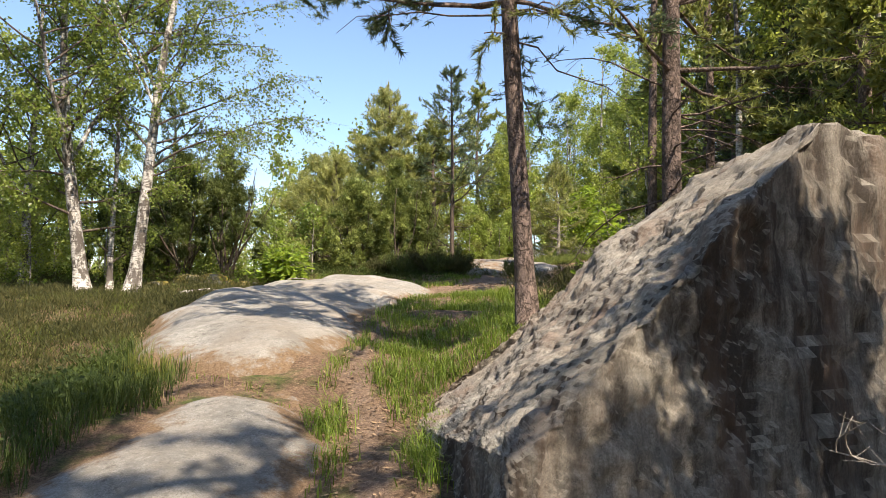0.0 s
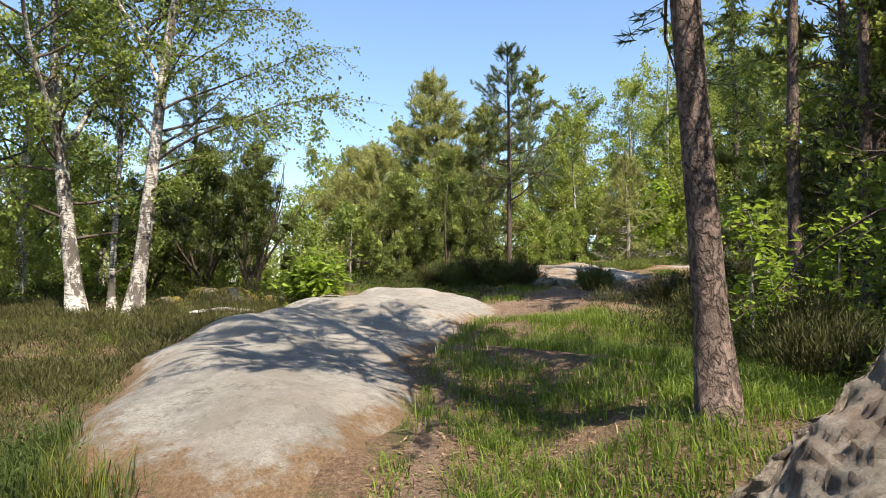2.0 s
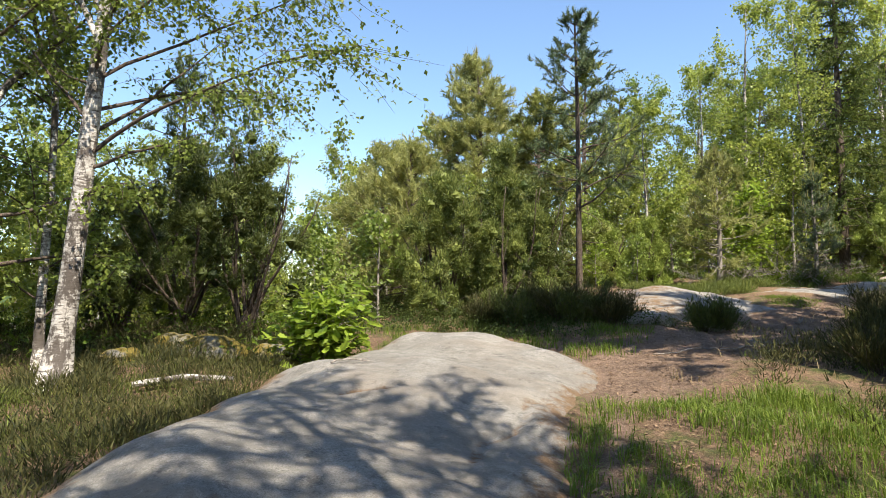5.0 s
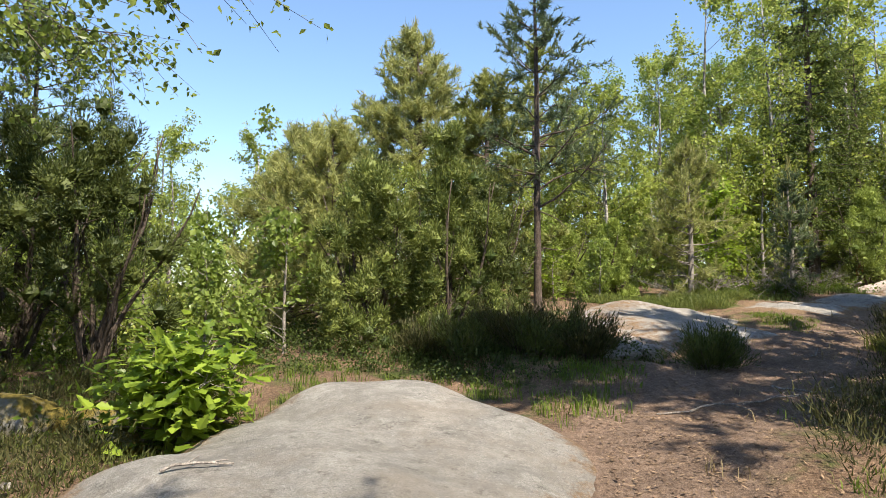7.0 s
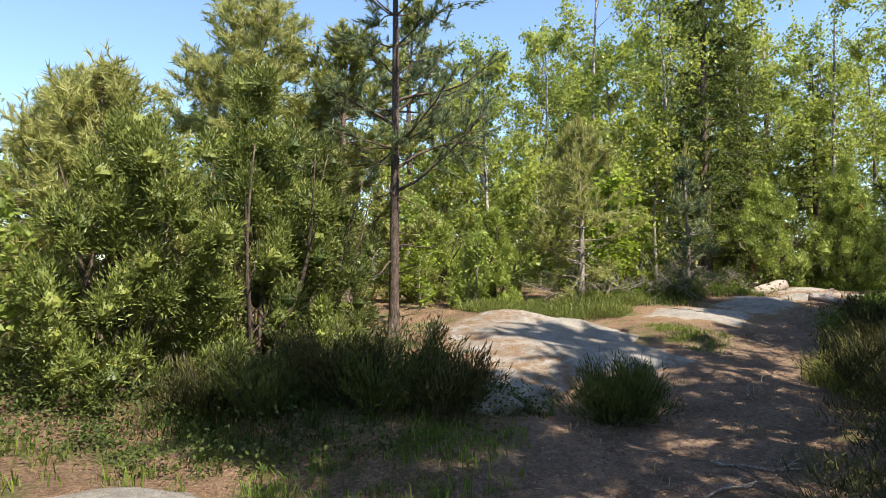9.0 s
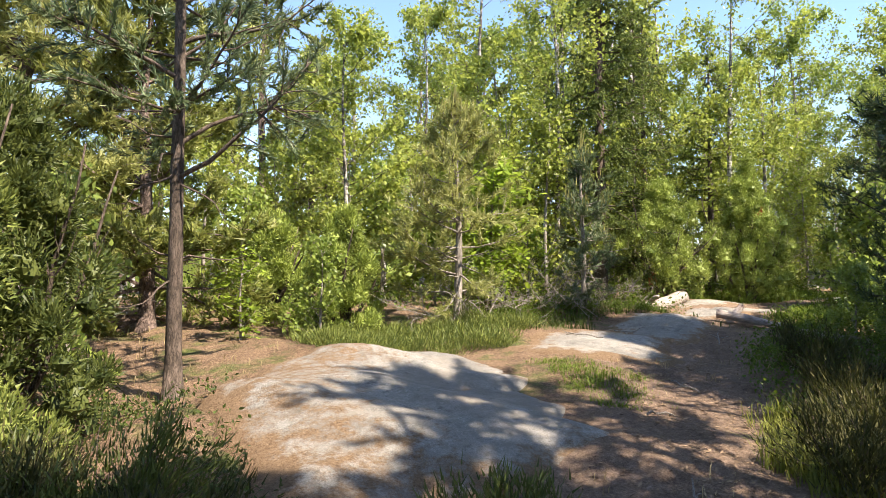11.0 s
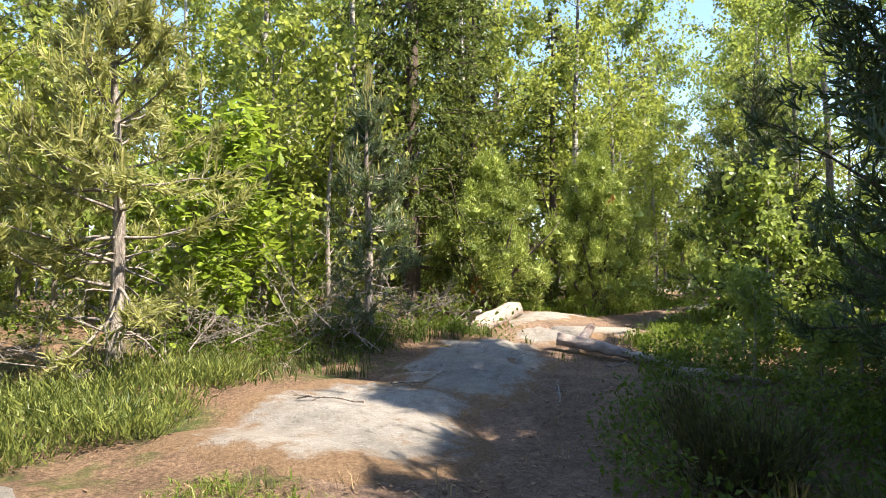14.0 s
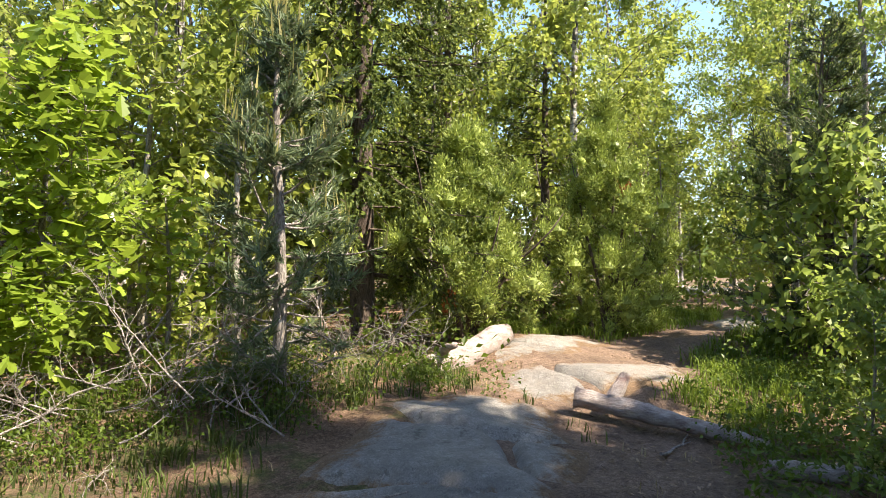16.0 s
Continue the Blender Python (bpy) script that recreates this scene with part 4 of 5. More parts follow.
pine("pine_tree", -3.2, 19.6, 3.4, 0.06, 35, crown=0.03, spread=1.7, gap=0.17, mat=PINE_YOUNG, label="bushy young pine with yellowish needles", per=22, width=0.015, needle=0.11, dense=1.0, split=False)
pine("pine_tree", -4.0, 21.2, 3.8, 0.06, 28, crown=0.03, spread=1.7, gap=0.18, mat=PINE_YOUNG, label="bushy young pine with yellowish needles", per=20, width=0.017, needle=0.12, dense=0.9, split=False)
pine("pine_tree", -2.0, 24.5, 6.3, 0.12, 36, crown=0.05, spread=2.5, gap=0.2, mat=PINE_YOUNG, label="broad sunlit pine with a pointed top", per=15, width=0.02, needle=0.13, candles=True, dense=1.3, split=False)
pine("pine_tree", -0.3, 24.0, 5.2, 0.1, 27, crown=0.05, spread=2.0, gap=0.26, mat=PINE_NEEDLE, label="broad pine behind the junipers", per=15, width=0.028, needle=0.13, split=False)
pine("pine_tree", 0.27, 20.3, 6.2, 0.062, 37, crown=0.42, spread=1.25, gap=0.4, mat=PINE_BLUE, bark=DARK_BARK, label="slim straight pine with an open crown", per=20, width=0.017, needle=0.095, bend=0.004, stubs=10, taper=0.6)
slim = next(o for o in scene.objects if o.name.startswith("pine_tree") and abs(o.location.x - 0.27) < 0.01)
for k, (z, d, ln) in enumerate(((2.0, (0.8, -0.5, 0.5), 1.6), (2.3, (1.0, 0.1, 0.6), 1.5), (2.6, (0.6, -0.8, 0.4), 1.3), (2.9, (-0.9, -0.4, 0.4), 1.2), (3.2, (0.9, -0.2, 0.45), 1.3))):
    bough(slim, (0, 0, z), d, ln, 540 + k, PINE_BLUE, DARK_BARK, 0.024, 0.15, 0.095, 0.011, 28)
pine("pine_tree", 4.0, 23.4, 3.2, 0.06, 38, crown=0.16, spread=1.2, gap=0.2, mat=PINE_YOUNG, label="young pine with pale upright shoots and dead lower twigs", per=20, width=0.016, needle=0.1, candles=True, stubs=26, low=(0.05, 0.4), bark=GREY_BARK)
pine("pine_tree", 6.8, 24.6, 2.9, 0.05, 39, crown=0.12, spread=0.72, gap=0.2, mat=PINE_BLUE, label="young dark pine with pale upright shoots", per=18, width=0.015, needle=0.1, candles=True, stubs=20, low=(0.05, 0.35), bark=GREY_BARK)
juniper("juniper", 9.75, 26.4, 2.7, 0.95, 40, label="bright green juniper behind the fallen log", bare=0.14, tips=760, per=64, rust=1, stems=9)
juniper("juniper", 12.0, 26.3, 3.4, 0.9, 41, label="olive juniper with bare dead twigs on one side", bare=0.1, tips=780, per=64, dead=16, rust=1)
juniper("juniper", 2.4, 23.6, 1.9, 0.6, 42, label="small yellow-green juniper by the dome", bare=0.0, tips=330)
juniper("juniper", 1.4, 24.2, 1.7, 0.6, 26, label="small yellow-green juniper by the dome", bare=0.0, tips=300)
spruce("spruce_tree", 8.7, 27.1, 11, 0.15, 43, spread=2.3, crown=0.08, label="tall spruce with drooping curtains of twigs", per=11, width=0.032, gap=0.26, thick=12)
broadleaf("birch_tree", 7.5, 26.9, 8, 0.06, 44, crown=0.2, spread=1.7, n_limb=24, twigs=13, per=18, label="slim birch with a white-flecked stem", size=0.085, weep=0.25)
broadleaf("birch_tree", 2.7, 25.5, 4.8, 0.045, 45, crown=0.12, spread=1.3, n_limb=24, twigs=13, per=18, label="slim yellow-green young birch", size=0.085, weep=0.2)
broadleaf("oak_sapling", 5.3, 25.2, 2.5, 0.03, 47, crown=0.12, spread=0.8, n_limb=22, twigs=9, per=8, size=0.15, mat=OAK_LEAF, bark=GREY_BARK, label="young oak with bright lobed leaves", lobed=True)
broadleaf("maple_bush", -3.4, 14.2, 0.6, 0.018, 48, crown=0.05, spread=0.62, lift=0.4, n_limb=22, twigs=9, per=7, size=0.15, mat=OAK_LEAF, bark=GREY_BARK, label="low bush with bright yellow-green lobed leaves beside the slab", category="bush", lobed=True)

small_oak = broadleaf("oak_sapling", 2.5, 10.2, 1.5, 0.02, 49, crown=0.1, spread=0.55, n_limb=11, twigs=6, per=6, size=0.115, mat=OAK_LEAF, bark=GREY_BARK, label="small oak sapling with bright lobed leaves in the heather", lobed=True, group="oak saplings in the heather", split=False)
for x, y, turn, s in ((3.3, 9.9, 70, 0.85), (2.1, 8.6, 150, 0.6), (4.3, 23.9, 200, 0.7), (6.2, 25.6, 260, 1.0), (3.1, 13.2, 20, 0.6), (0.9, 22.6, 120, 0.7)):
    copy_thing(small_oak, pose(x, y, float(height(x, y)) - 0.05, 0, 0, turn) @ Matrix.Scale(s, 4))

# ---- the wood around: a few grown forms, repeated at their own turn and size ----
FOREST = "forest trees behind the clearing"
protos = {
    "birch": broadleaf("birch_tree", 5.6, 30.5, 7.2, 0.07, 61, crown=0.12, spread=2.1, n_limb=22, twigs=14, per=22, label="leafy birch in the wood behind the clearing", size=0.085, weep=0.25, group=FOREST, split=False),
    "aspen": broadleaf("aspen_tree", 4.2, 33.0, 7.5, 0.09, 62, crown=0.1, spread=2.3, n_limb=22, twigs=14, per=20, mat=ASPEN_LEAF, bark=GREY_BARK, label="leafy aspen in the wood behind the clearing", size=0.095, group=FOREST, split=False),
    "scrub": broadleaf("young_birch", 6.2, 27.6, 3.2, 0.03, 63, crown=0.04, spread=1.2, n_limb=18, twigs=10, per=14, bark=GREY_BARK, label="bushy young birch in the undergrowth", size=0.085, group=FOREST, split=False),
    "maple": broadleaf("hazel_bush", 3.6, 26.6, 2.4, 0.03, 64, crown=0.03, spread=1.1, n_limb=16, twigs=9, per=9, mat=ASPEN_LEAF, bark=GREY_BARK, label="leafy green bush in the undergrowth", size=0.12, group=FOREST, split=False, category="bush"),
    "pine": pine("pine_tree", 1.6, 30.0, 8, 0.11, 65, crown=0.15, spread=2.0, gap=0.52, per=7, width=0.06, needle=0.16, label="Scots pine in the wood behind the clearing", group=FOREST, split=False, dense=0.8),
    "spruce": spruce("spruce_tree", 12.6, 31.5, 9, 0.14, 66, spread=2.2, label="dense spruce in the wood behind the clearing", group=FOREST, per=4, width=0.065, gap=0.44, thick=7),
    "dark": pine("pine_tree", 8.0, 18.5, 4.6, 0.08, 67, crown=0.04, spread=1.7, gap=0.28, per=13, width=0.016, needle=0.1, mat=PINE_SHADE_TONE, bark=DARK_BARK, label="bushy pine with shade-darkened needles and low boughs beside the trail", group="dark pines beside the trail", split=False, dense=1.0),
}

protos["edge"] = broadleaf("birch_tree", -11.5, 3.0, 8.5, 0.1, 68, crown=0.1, spread=2.7, n_limb=20, twigs=9, per=7, label="leafy filler birch that closes in the wood", size=0.26, weep=0.2, group=FOREST, split=False, mat=BIRCH_LEAF_DEEP)
protos["pole"] = pine("pine_tree", 7.5, -8.0, 11, 0.13, 69, crown=0.12, spread=2.6, gap=0.6, per=5, width=0.09, needle=0.26, label="tall Scots pine added out of view back along the trail", group=FOREST, split=False, dense=0.7)


def plant(kind, spots, seed):
    rng = np.random.default_rng(seed)
    for x, y, s in spots:
        m = pose(x, y, float(height(x, y)) - 0.1, 0, 0, rng.uniform(0, 360)) @ Matrix.Scale(s * rng.uniform(0.94, 1.06), 4)
        copy_thing(protos[kind], m)


# behind the clearing, from the valley side round to the far trail
plant("birch", [(-1.2, 29, 0.8), (7.4, 31, 1.3), (11.4, 29.6, 1.3), (10.8, 33, 1.5), (13.6, 31.6, 1.4), (14.0, 35, 1.5), (6.4, 33, 1.1), (17.5, 37, 1.4), (19.5, 33, 1.2), (2.8, 28.2, 0.75), (-10.5, 20, 0.85), (-12.5, 17, 1.0), (-8.4, 26, 0.7), (-6.5, 27.5, 0.75), (-9.5, 28, 0.8), (-4.5, 29.5, 0.75), (-12, 27, 0.85), (-14, 30, 0.9),
                (13.3, 28.2, 1.15), (3.4, 36, 1.0), (20.5, 26.5, 0.8), (16.6, 30.6, 1.1), (18.8, 27.8, 1.1), (22.4, 30.0, 1.2), (17.2, 26.6, 0.9), (26, 37, 1.0), (23, 33.6, 0.8)], 1)
plant("aspen", [(7.0, 36, 1.1), (9.6, 35, 1.2), (13.0, 38, 1.3), (0.8, 34, 0.8), (16.5, 33, 1.1), (21, 38, 1.2), (-5.5, 31, 0.62), (-10, 30, 0.6), (-13, 24, 0.8), (-14.5, 19.5, 0.9), (-15, 14, 0.9),
                (18.5, 24, 0.8), (25, 27, 1.0), (17, 20, 1.0), (-3, 36, 0.7), (-16, 26, 1.0), (-17, 20, 1.0), (-18, 15, 1.0), (11.4, 34, 1.2), (14.8, 36.5, 1.3)], 2)
plant("scrub", [(1.6, 26.6, 0.9), (4.4, 27.2, 0.95), (5.6, 28.4, 1.2), (7.0, 29.4, 1.2), (3.2, 27.6, 1.1), (0.4, 26.0, 1.0), (-4.4, 24.0, 0.85), (-5.6, 22.5, 0.85), (-6.8, 21.0, 0.8),
                (-8.2, 19.2, 0.9), (-9.4, 17.8, 0.9), (-10.6, 16.4, 0.9), (-11.4, 14.0, 0.9), (10.6, 28.6, 1.2), (13.4, 28.4, 1.2), (14.6, 29.8, 1.2), (-3.4, 27.0, 1.0), (-6, 26, 0.9), (-8.6, 23, 0.8),
                (16.8, 29.2, 1.1), (18.8, 28.0, 0.9), (-2.2, 22.4, 0.8), (-7.8, 15.6, 0.65), (-8.8, 14.4, 0.6), (12.4, 29.6, 1.2), (-9.8, 15.8, 0.9), (-10.6, 17.6, 1.0), (-12, 19, 1.0), (-12.6, 15.4, 1.0), (-14, 17, 1.1), (-9.4, 20.6, 0.9), (15.4, 31.4, 1.4), (9.4, 30.4, 1.4), (18, 30.6, 1.4)], 3)
plant("maple", [(4.6, 26.4, 0.8), (1.0, 25.2, 0.8), (6.0, 26.2, 0.7), (-0.6, 20.6, 0.8), (-4.8, 18.6, 0.8), (-6.0, 18.4, 0.9), (8.2, 27.2, 0.9), (10.4, 27.4, 0.9), (12.9, 27.2, 0.9), (-7.4, 18.8, 0.9),
                (-9.8, 13.0, 0.6), (-3.4, 17.6, 0.75), (-4.2, 16.9, 0.6), (1.9, 22.8, 0.5), (11.2, 19.6, 0.7), (11.8, 21.6, 0.6), (13.6, 22.4, 0.6), (4.2, 10.6, 0.75), (4.8, 12.2, 0.7), (14.5, 23.2, 0.8), (16.4, 28.0, 0.7)], 4)
# Those at y 13 to 18 stand out of view, placed to shade the trail
plant("pine", [(3.2, 33.5, 0.9), (-0.8, 32, 0.75), (-7.0, 30, 0.55), (9.0, 38, 1.2), (-9.0, 22.5, 0.62), (-10.2, 24, 0.6), (18, 41, 1.2), (11.5, 41, 1.3), (5.4, 13.8, 1.0), (7.4, 9.4, 1.1), (10.4, 17.2, 1.05), (9.2, 15.8, 1.0), (12.2, 17.0, 1.1), (5.9, 9.4, 0.95)], 5)
plant("spruce", [(-5.4, 36, 0.5), (-7.6, 38, 0.55), (5.0, 39, 1.1), (15.0, 42, 1.3), (7.2, 11.6, 0.9), (9.4, 7.6, 1.0), (10.6, 12.4, 1.1), (14.2, 16.4, 1.0), (26, 38, 1.2), (-18, 24, 0.7)], 6)
plant("maple", [(9.3, 21.3, 0.42), (10.1, 22.0, 0.45), (8.7, 20.3, 0.4), (10.9, 21.0, 0.6), (9.8, 20.6, 0.55), (15.0, 24.4, 0.7), (17.4, 26.4, 1.0), (19.8, 29.6, 1.2)], 8)
plant("aspen", [(15.4, 21.6, 0.85), (17.6, 23.0, 0.9), (21.5, 34.5, 0.7), (20.4, 28.2, 1.0), (23.5, 30.5, 0.9)], 9)
# Several of these are unseen, placed only to shade the slabs and the trail
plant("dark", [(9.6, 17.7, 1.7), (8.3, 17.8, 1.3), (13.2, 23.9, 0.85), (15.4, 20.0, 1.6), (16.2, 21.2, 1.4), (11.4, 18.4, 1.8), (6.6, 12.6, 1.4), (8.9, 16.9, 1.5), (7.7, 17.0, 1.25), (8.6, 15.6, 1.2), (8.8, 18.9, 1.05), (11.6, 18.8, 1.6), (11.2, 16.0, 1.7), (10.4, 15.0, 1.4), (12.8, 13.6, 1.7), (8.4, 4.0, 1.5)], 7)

# Trees out of view behind and beside the start, added to dim the skylight
plant("edge", [(-12.5, -1, 1.0), (-11, -5.5, 1.1), (-14, 7, 1.1), (-13, 10.5, 1.0), (-8, -9, 1.0), (-4.5, -11, 1.1), (-16, 3, 1.2), (-15, -4, 1.2), (-11, -10, 1.1), (0.5, -13, 1.1), (10.5, 2.0, 1.0), (12.5, 6.0, 1.1), (14, 10.5, 1.2), (16.5, 14, 1.1)], 10)
plant("pole", [(3.5, -10.5, 1.0), (11.5, -2.5, 1.0), (12, -7, 1.1), (-2, -9.5, 0.9), (-6.5, -13, 1.1), (13.5, 2.5, 1.1), (6.5, -13.5, 1.1), (11, 8.8, 1.0), (16, 7, 1.2), (15, -4, 1.2), (2, -15, 1.1), (-13, 13.5, 0.9)], 11)

rng = np.random.default_rng(95)
plant("edge", [(9 + math.sin(a) * d, 8 + math.cos(a) * d, 0.75 + 0.35 * rng.random()) for a, d in zip(np.linspace(-1.0, 1.25, 46), rng.uniform(34, 52, 46))
               if trail_gap(9 + math.sin(a) * d, 8 + math.cos(a) * d) > 3], 12)
plant("scrub", [(7.0, 26.4, 1.2), (6.2, 26.8, 1.3)], 18)
plant("spruce", [(10.9, 28.6, 0.75), (13.2, 28.9, 0.8)], 19)
plant("maple", [(12.4, 23.2, 1.0), (11.4, 22.5, 0.7), (13.2, 23.8, 1.1)], 16)
plant("aspen", [(14.6, 24.2, 0.8), (16.2, 24.5, 0.95)], 17)
plant("birch", [(5.0, 11.4, 0.95), (6.6, 9.8, 0.9), (5.8, 8.0, 0.8), (4.2, 14.0, 0.55)], 15)
plant("aspen", [(21, 33.6, 1.3), (24.8, 32.0, 1.3), (28, 39.5, 1.4), (30, 36.5, 1.3)], 13)
plant("scrub", [(-8.6, 21.4, 1.0), (-10.4, 22, 1.1), (-11.6, 20.2, 1.1), (-12.8, 22.4, 1.2), (-13.6, 19.4, 1.2), (12.2, 32, 1.3), (8.4, 32, 1.3), (5.4, 31.4, 1.3), (2.4, 31, 1.1), (-0.2, 28, 0.9), (14.4, 33.4, 1.4)], 14)

# ---- undergrowth ----
def bare_of_rock(x, y):
    d = np.full(x.shape, -1e9)
    for poly in SLABS:
        d = np.maximum(d, inside_gap(poly, x, y))
    return d < -0.02


def scatter(rng, n, x0, x1, y0, y1, keep):
    x, y = rng.uniform(x0, x1, n), rng.uniform(y0, y1, n)
    k = keep(x, y) & bare_of_rock(x, y)
    return x[k], y[k]


def patchy(x, y, f=0.9, s=0.0):
    return 0.5 + 0.5 * np.sin(x * f * 1.7 + 2 * np.sin(y * f * 1.1 + s)) * np.sin(y * f * 1.3 + 2 * np.sin(x * f + s))


def grass(label, seed, n, box, keep, tall, width=0.006, mat=GRASS_BLADE, clump=7, flop=0.35):
    """Tussocks of bent blades, three triangles each."""
    rng = np.random.default_rng(seed)
    x, y = scatter(rng, n, *box, keep)
    x, y = np.repeat(x, clump) + rng.normal(0, 0.05, len(x) * clump), np.repeat(y, clump) + rng.normal(0, 0.05, len(y) * clump)
    m = len(x)
    h = tall * rng.uniform(0.45, 1.2, m) * (0.6 + 0.6 * patchy(x, y, 1.4, seed))
    az = rng.uniform(0, 6.283, m)
    d = np.stack([np.cos(az), np.sin(az), np.zeros(m)], 1)
    s = np.stack([-np.sin(az), np.cos(az), np.zeros(m)], 1) * (width / 2 * rng.uniform(0.7, 1.5, m))[:, None]
    p = np.stack([x, y, height(x, y) - 0.02], 1)
    b = (flop * rng.uniform(0.1, 1.3, m) * h)[:, None]
    up = np.array([0, 0, 1.0])
    q = p + d * b * 0.3 + up * (h * 0.6)[:, None]
    e = p + d * b + up * (h * (1 - 0.25 * flop))[:, None]
    v = np.stack([p - s, p + s, q + s * 0.8, q - s * 0.8, e], 1)
    i = np.arange(m)[:, None] * 5
    buf = Buf()
    buf.add(v, np.concatenate([i + [0, 1, 2], i + [0, 2, 3], i + [3, 2, 4]]))
    return tagged(part("grass", buf, mat), label, "grass", kind="stuff")


def shrubs(name, label, seed, n, box, keep, tall, mat, size=0.02, per=60, spread=0.13, shoots=True, category="shrub"):
    """Low shrubs: wiry stems set with small leaves or needle shoots."""
    rng = np.random.default_rng(seed)
    x, y = scatter(rng, n, *box, keep)
    m = len(x)
    h = tall * rng.uniform(0.5, 1.25, m) * (0.55 + 0.6 * patchy(x, y, 1.1, seed))
    root = np.repeat(np.stack([x, y, height(x, y) - 0.03], 1), per, 0)
    hh = np.repeat(h, per)
    t = rng.random(m * per) ** 0.6
    az = rng.uniform(0, 6.283, m * per)
    out = spread * (0.3 + t) * rng.random(m * per) ** 0.5 * 1.4
    p = root + np.stack([np.cos(az) * out, np.sin(az) * out, hh * t], 1)
    buf = Buf()
    if shoots:
        d = unit(np.stack([np.cos(az) * 0.5, np.sin(az) * 0.5, np.ones(m * per)], 1) + rng.standard_normal((m * per, 3)) * 0.35)
        blades(buf, p, d, size * 3.5 * rng.uniform(0.6, 1.3, m * per), size * 0.55, rng)
    else:
        leaves(buf, p, size, rng, 0.0, 0.6)
    return tagged(part(name, buf, mat), label, category, kind="stuff")


grass("tall green grass between the slab and the pine", 1, 8200, (-1.0, 3.6, 3.4, 12.6), lambda x, y: (trail_gap(x, y) > np.where(y < 7, 0.1, 0.02) + np.where(y < 7, 0.22, 0.1) * patchy(x, y, 2.0)) & (x < 1.4 + 0.16 * y) & (patchy(x, y, 1.1, 7) > 0.12), 0.2, 0.0065, flop=1.0)
grass("long shade-darkened grass hanging over the slab's edge", 2, 3600, (-4.6, -1.9, 1.0, 7.2), lambda x, y: (x > -4.4 + 0.5 * np.sin(y * 2)) & ((x < -2.0 - 0.12 * y * (y > 5)) | ((x < -2.2) & (y < 6.3) & (y > 4.6))), 0.34, 0.0055, GRASS_SHADE_TONE, flop=1.0)
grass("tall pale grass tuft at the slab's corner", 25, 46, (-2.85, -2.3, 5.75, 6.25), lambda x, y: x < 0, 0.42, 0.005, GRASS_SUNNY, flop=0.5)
shrubs("bilberry", "shade-darkened leafy plants below the near slab", 17, 130, (-5.5, -2.1, 1.5, 7.2), lambda x, y: x < -2.25 - 0.3 * (y > 5.4), 0.34, GRASS_SHADE_TONE, 0.045, 30, spread=0.18, shoots=False)
grass("short grass on the heath under the birches", 3, 2600, (-10, -3.4, 4, 16), lambda x, y: patchy(x, y, 1.8) > 0.55, 0.16, 0.007, GRASS_BLADE, flop=0.9)
grass("tufts of green grass along the trail's edge", 4, 2600, (-4.5, 9, 13.0, 23.5), lambda x, y: (trail_gap(x, y) > 0.75) & ((x > 3) | (y < 16)) & (y < 21.6) & (patchy(x, y, 1.2, 3) > 0.66), 0.14, 0.009, flop=0.7)
grass("green grass tussock in the middle of the trail", 5, 1100, (3.5, 5.1, 19.2, 21.0), lambda x, y: (np.hypot((x - 4.2) / 0.5, (y - 20.2) / 0.9) < 1 + 0.4 * np.sin(x * 9 + y * 7)), 0.1, 0.006, flop=1.4)
grass("sunlit grass behind the fallen log", 6, 4200, (9.8, 17, 22.6, 28), lambda x, y: (trail_gap(x, y) > 0.5) & (patchy(x, y, 1.2, 9) > 0.15), 0.24, 0.011, flop=0.9)
grass("shade-darkened grass and moss before the young trees", 21, 650, (4.4, 8.6, 22.8, 25.2), lambda x, y: (y > 22.9 + 0.25 * np.sin(x * 2)) & (patchy(x, y, 1.5, 8) > 0.2), 0.2, 0.009, GRASS_SHADE_TONE, flop=0.9)
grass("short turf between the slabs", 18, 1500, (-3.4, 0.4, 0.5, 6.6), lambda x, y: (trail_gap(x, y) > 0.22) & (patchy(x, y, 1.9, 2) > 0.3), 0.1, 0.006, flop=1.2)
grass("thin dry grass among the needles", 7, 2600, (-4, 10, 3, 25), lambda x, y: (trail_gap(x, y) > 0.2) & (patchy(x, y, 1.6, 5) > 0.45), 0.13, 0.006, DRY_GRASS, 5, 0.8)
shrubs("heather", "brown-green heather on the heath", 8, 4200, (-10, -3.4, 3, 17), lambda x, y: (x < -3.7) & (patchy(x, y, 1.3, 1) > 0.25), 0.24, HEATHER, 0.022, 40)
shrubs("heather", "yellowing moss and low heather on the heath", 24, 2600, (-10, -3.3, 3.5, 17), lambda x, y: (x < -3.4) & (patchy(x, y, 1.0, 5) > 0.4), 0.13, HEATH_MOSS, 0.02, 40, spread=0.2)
grass("shade-darkened grass at the foot of the junipers", 19, 1300, (-2.4, 2.6, 16.0, 18.2), lambda x, y: (trail_gap(x, y) > 0.9) & (np.hypot((x + 0.1) / 2.3, (y - 17.2) / 0.9) < 0.45 + 0.6 * patchy(x, y, 1.6, 6)), 0.18, 0.008, GRASS_SHADE_TONE, flop=1.0)
grass("bright tuft of grass below the slab", 20, 160, (-0.2, 1.0, 15.9, 16.7), lambda x, y: np.hypot((x - 0.4) / 0.5, (y - 16.3) / 0.3) < 1, 0.13, 0.008, flop=1.0)
grass("yellow-green grass on the sunny verge of the trail", 22, 1500, (4.2, 6.4, 15.8, 18.8), lambda x, y: (trail_gap(x, y) > 0.55) & (patchy(x, y, 1.4, 4) > 0.2), 0.26, 0.01, GRASS_SUNNY, flop=0.8)
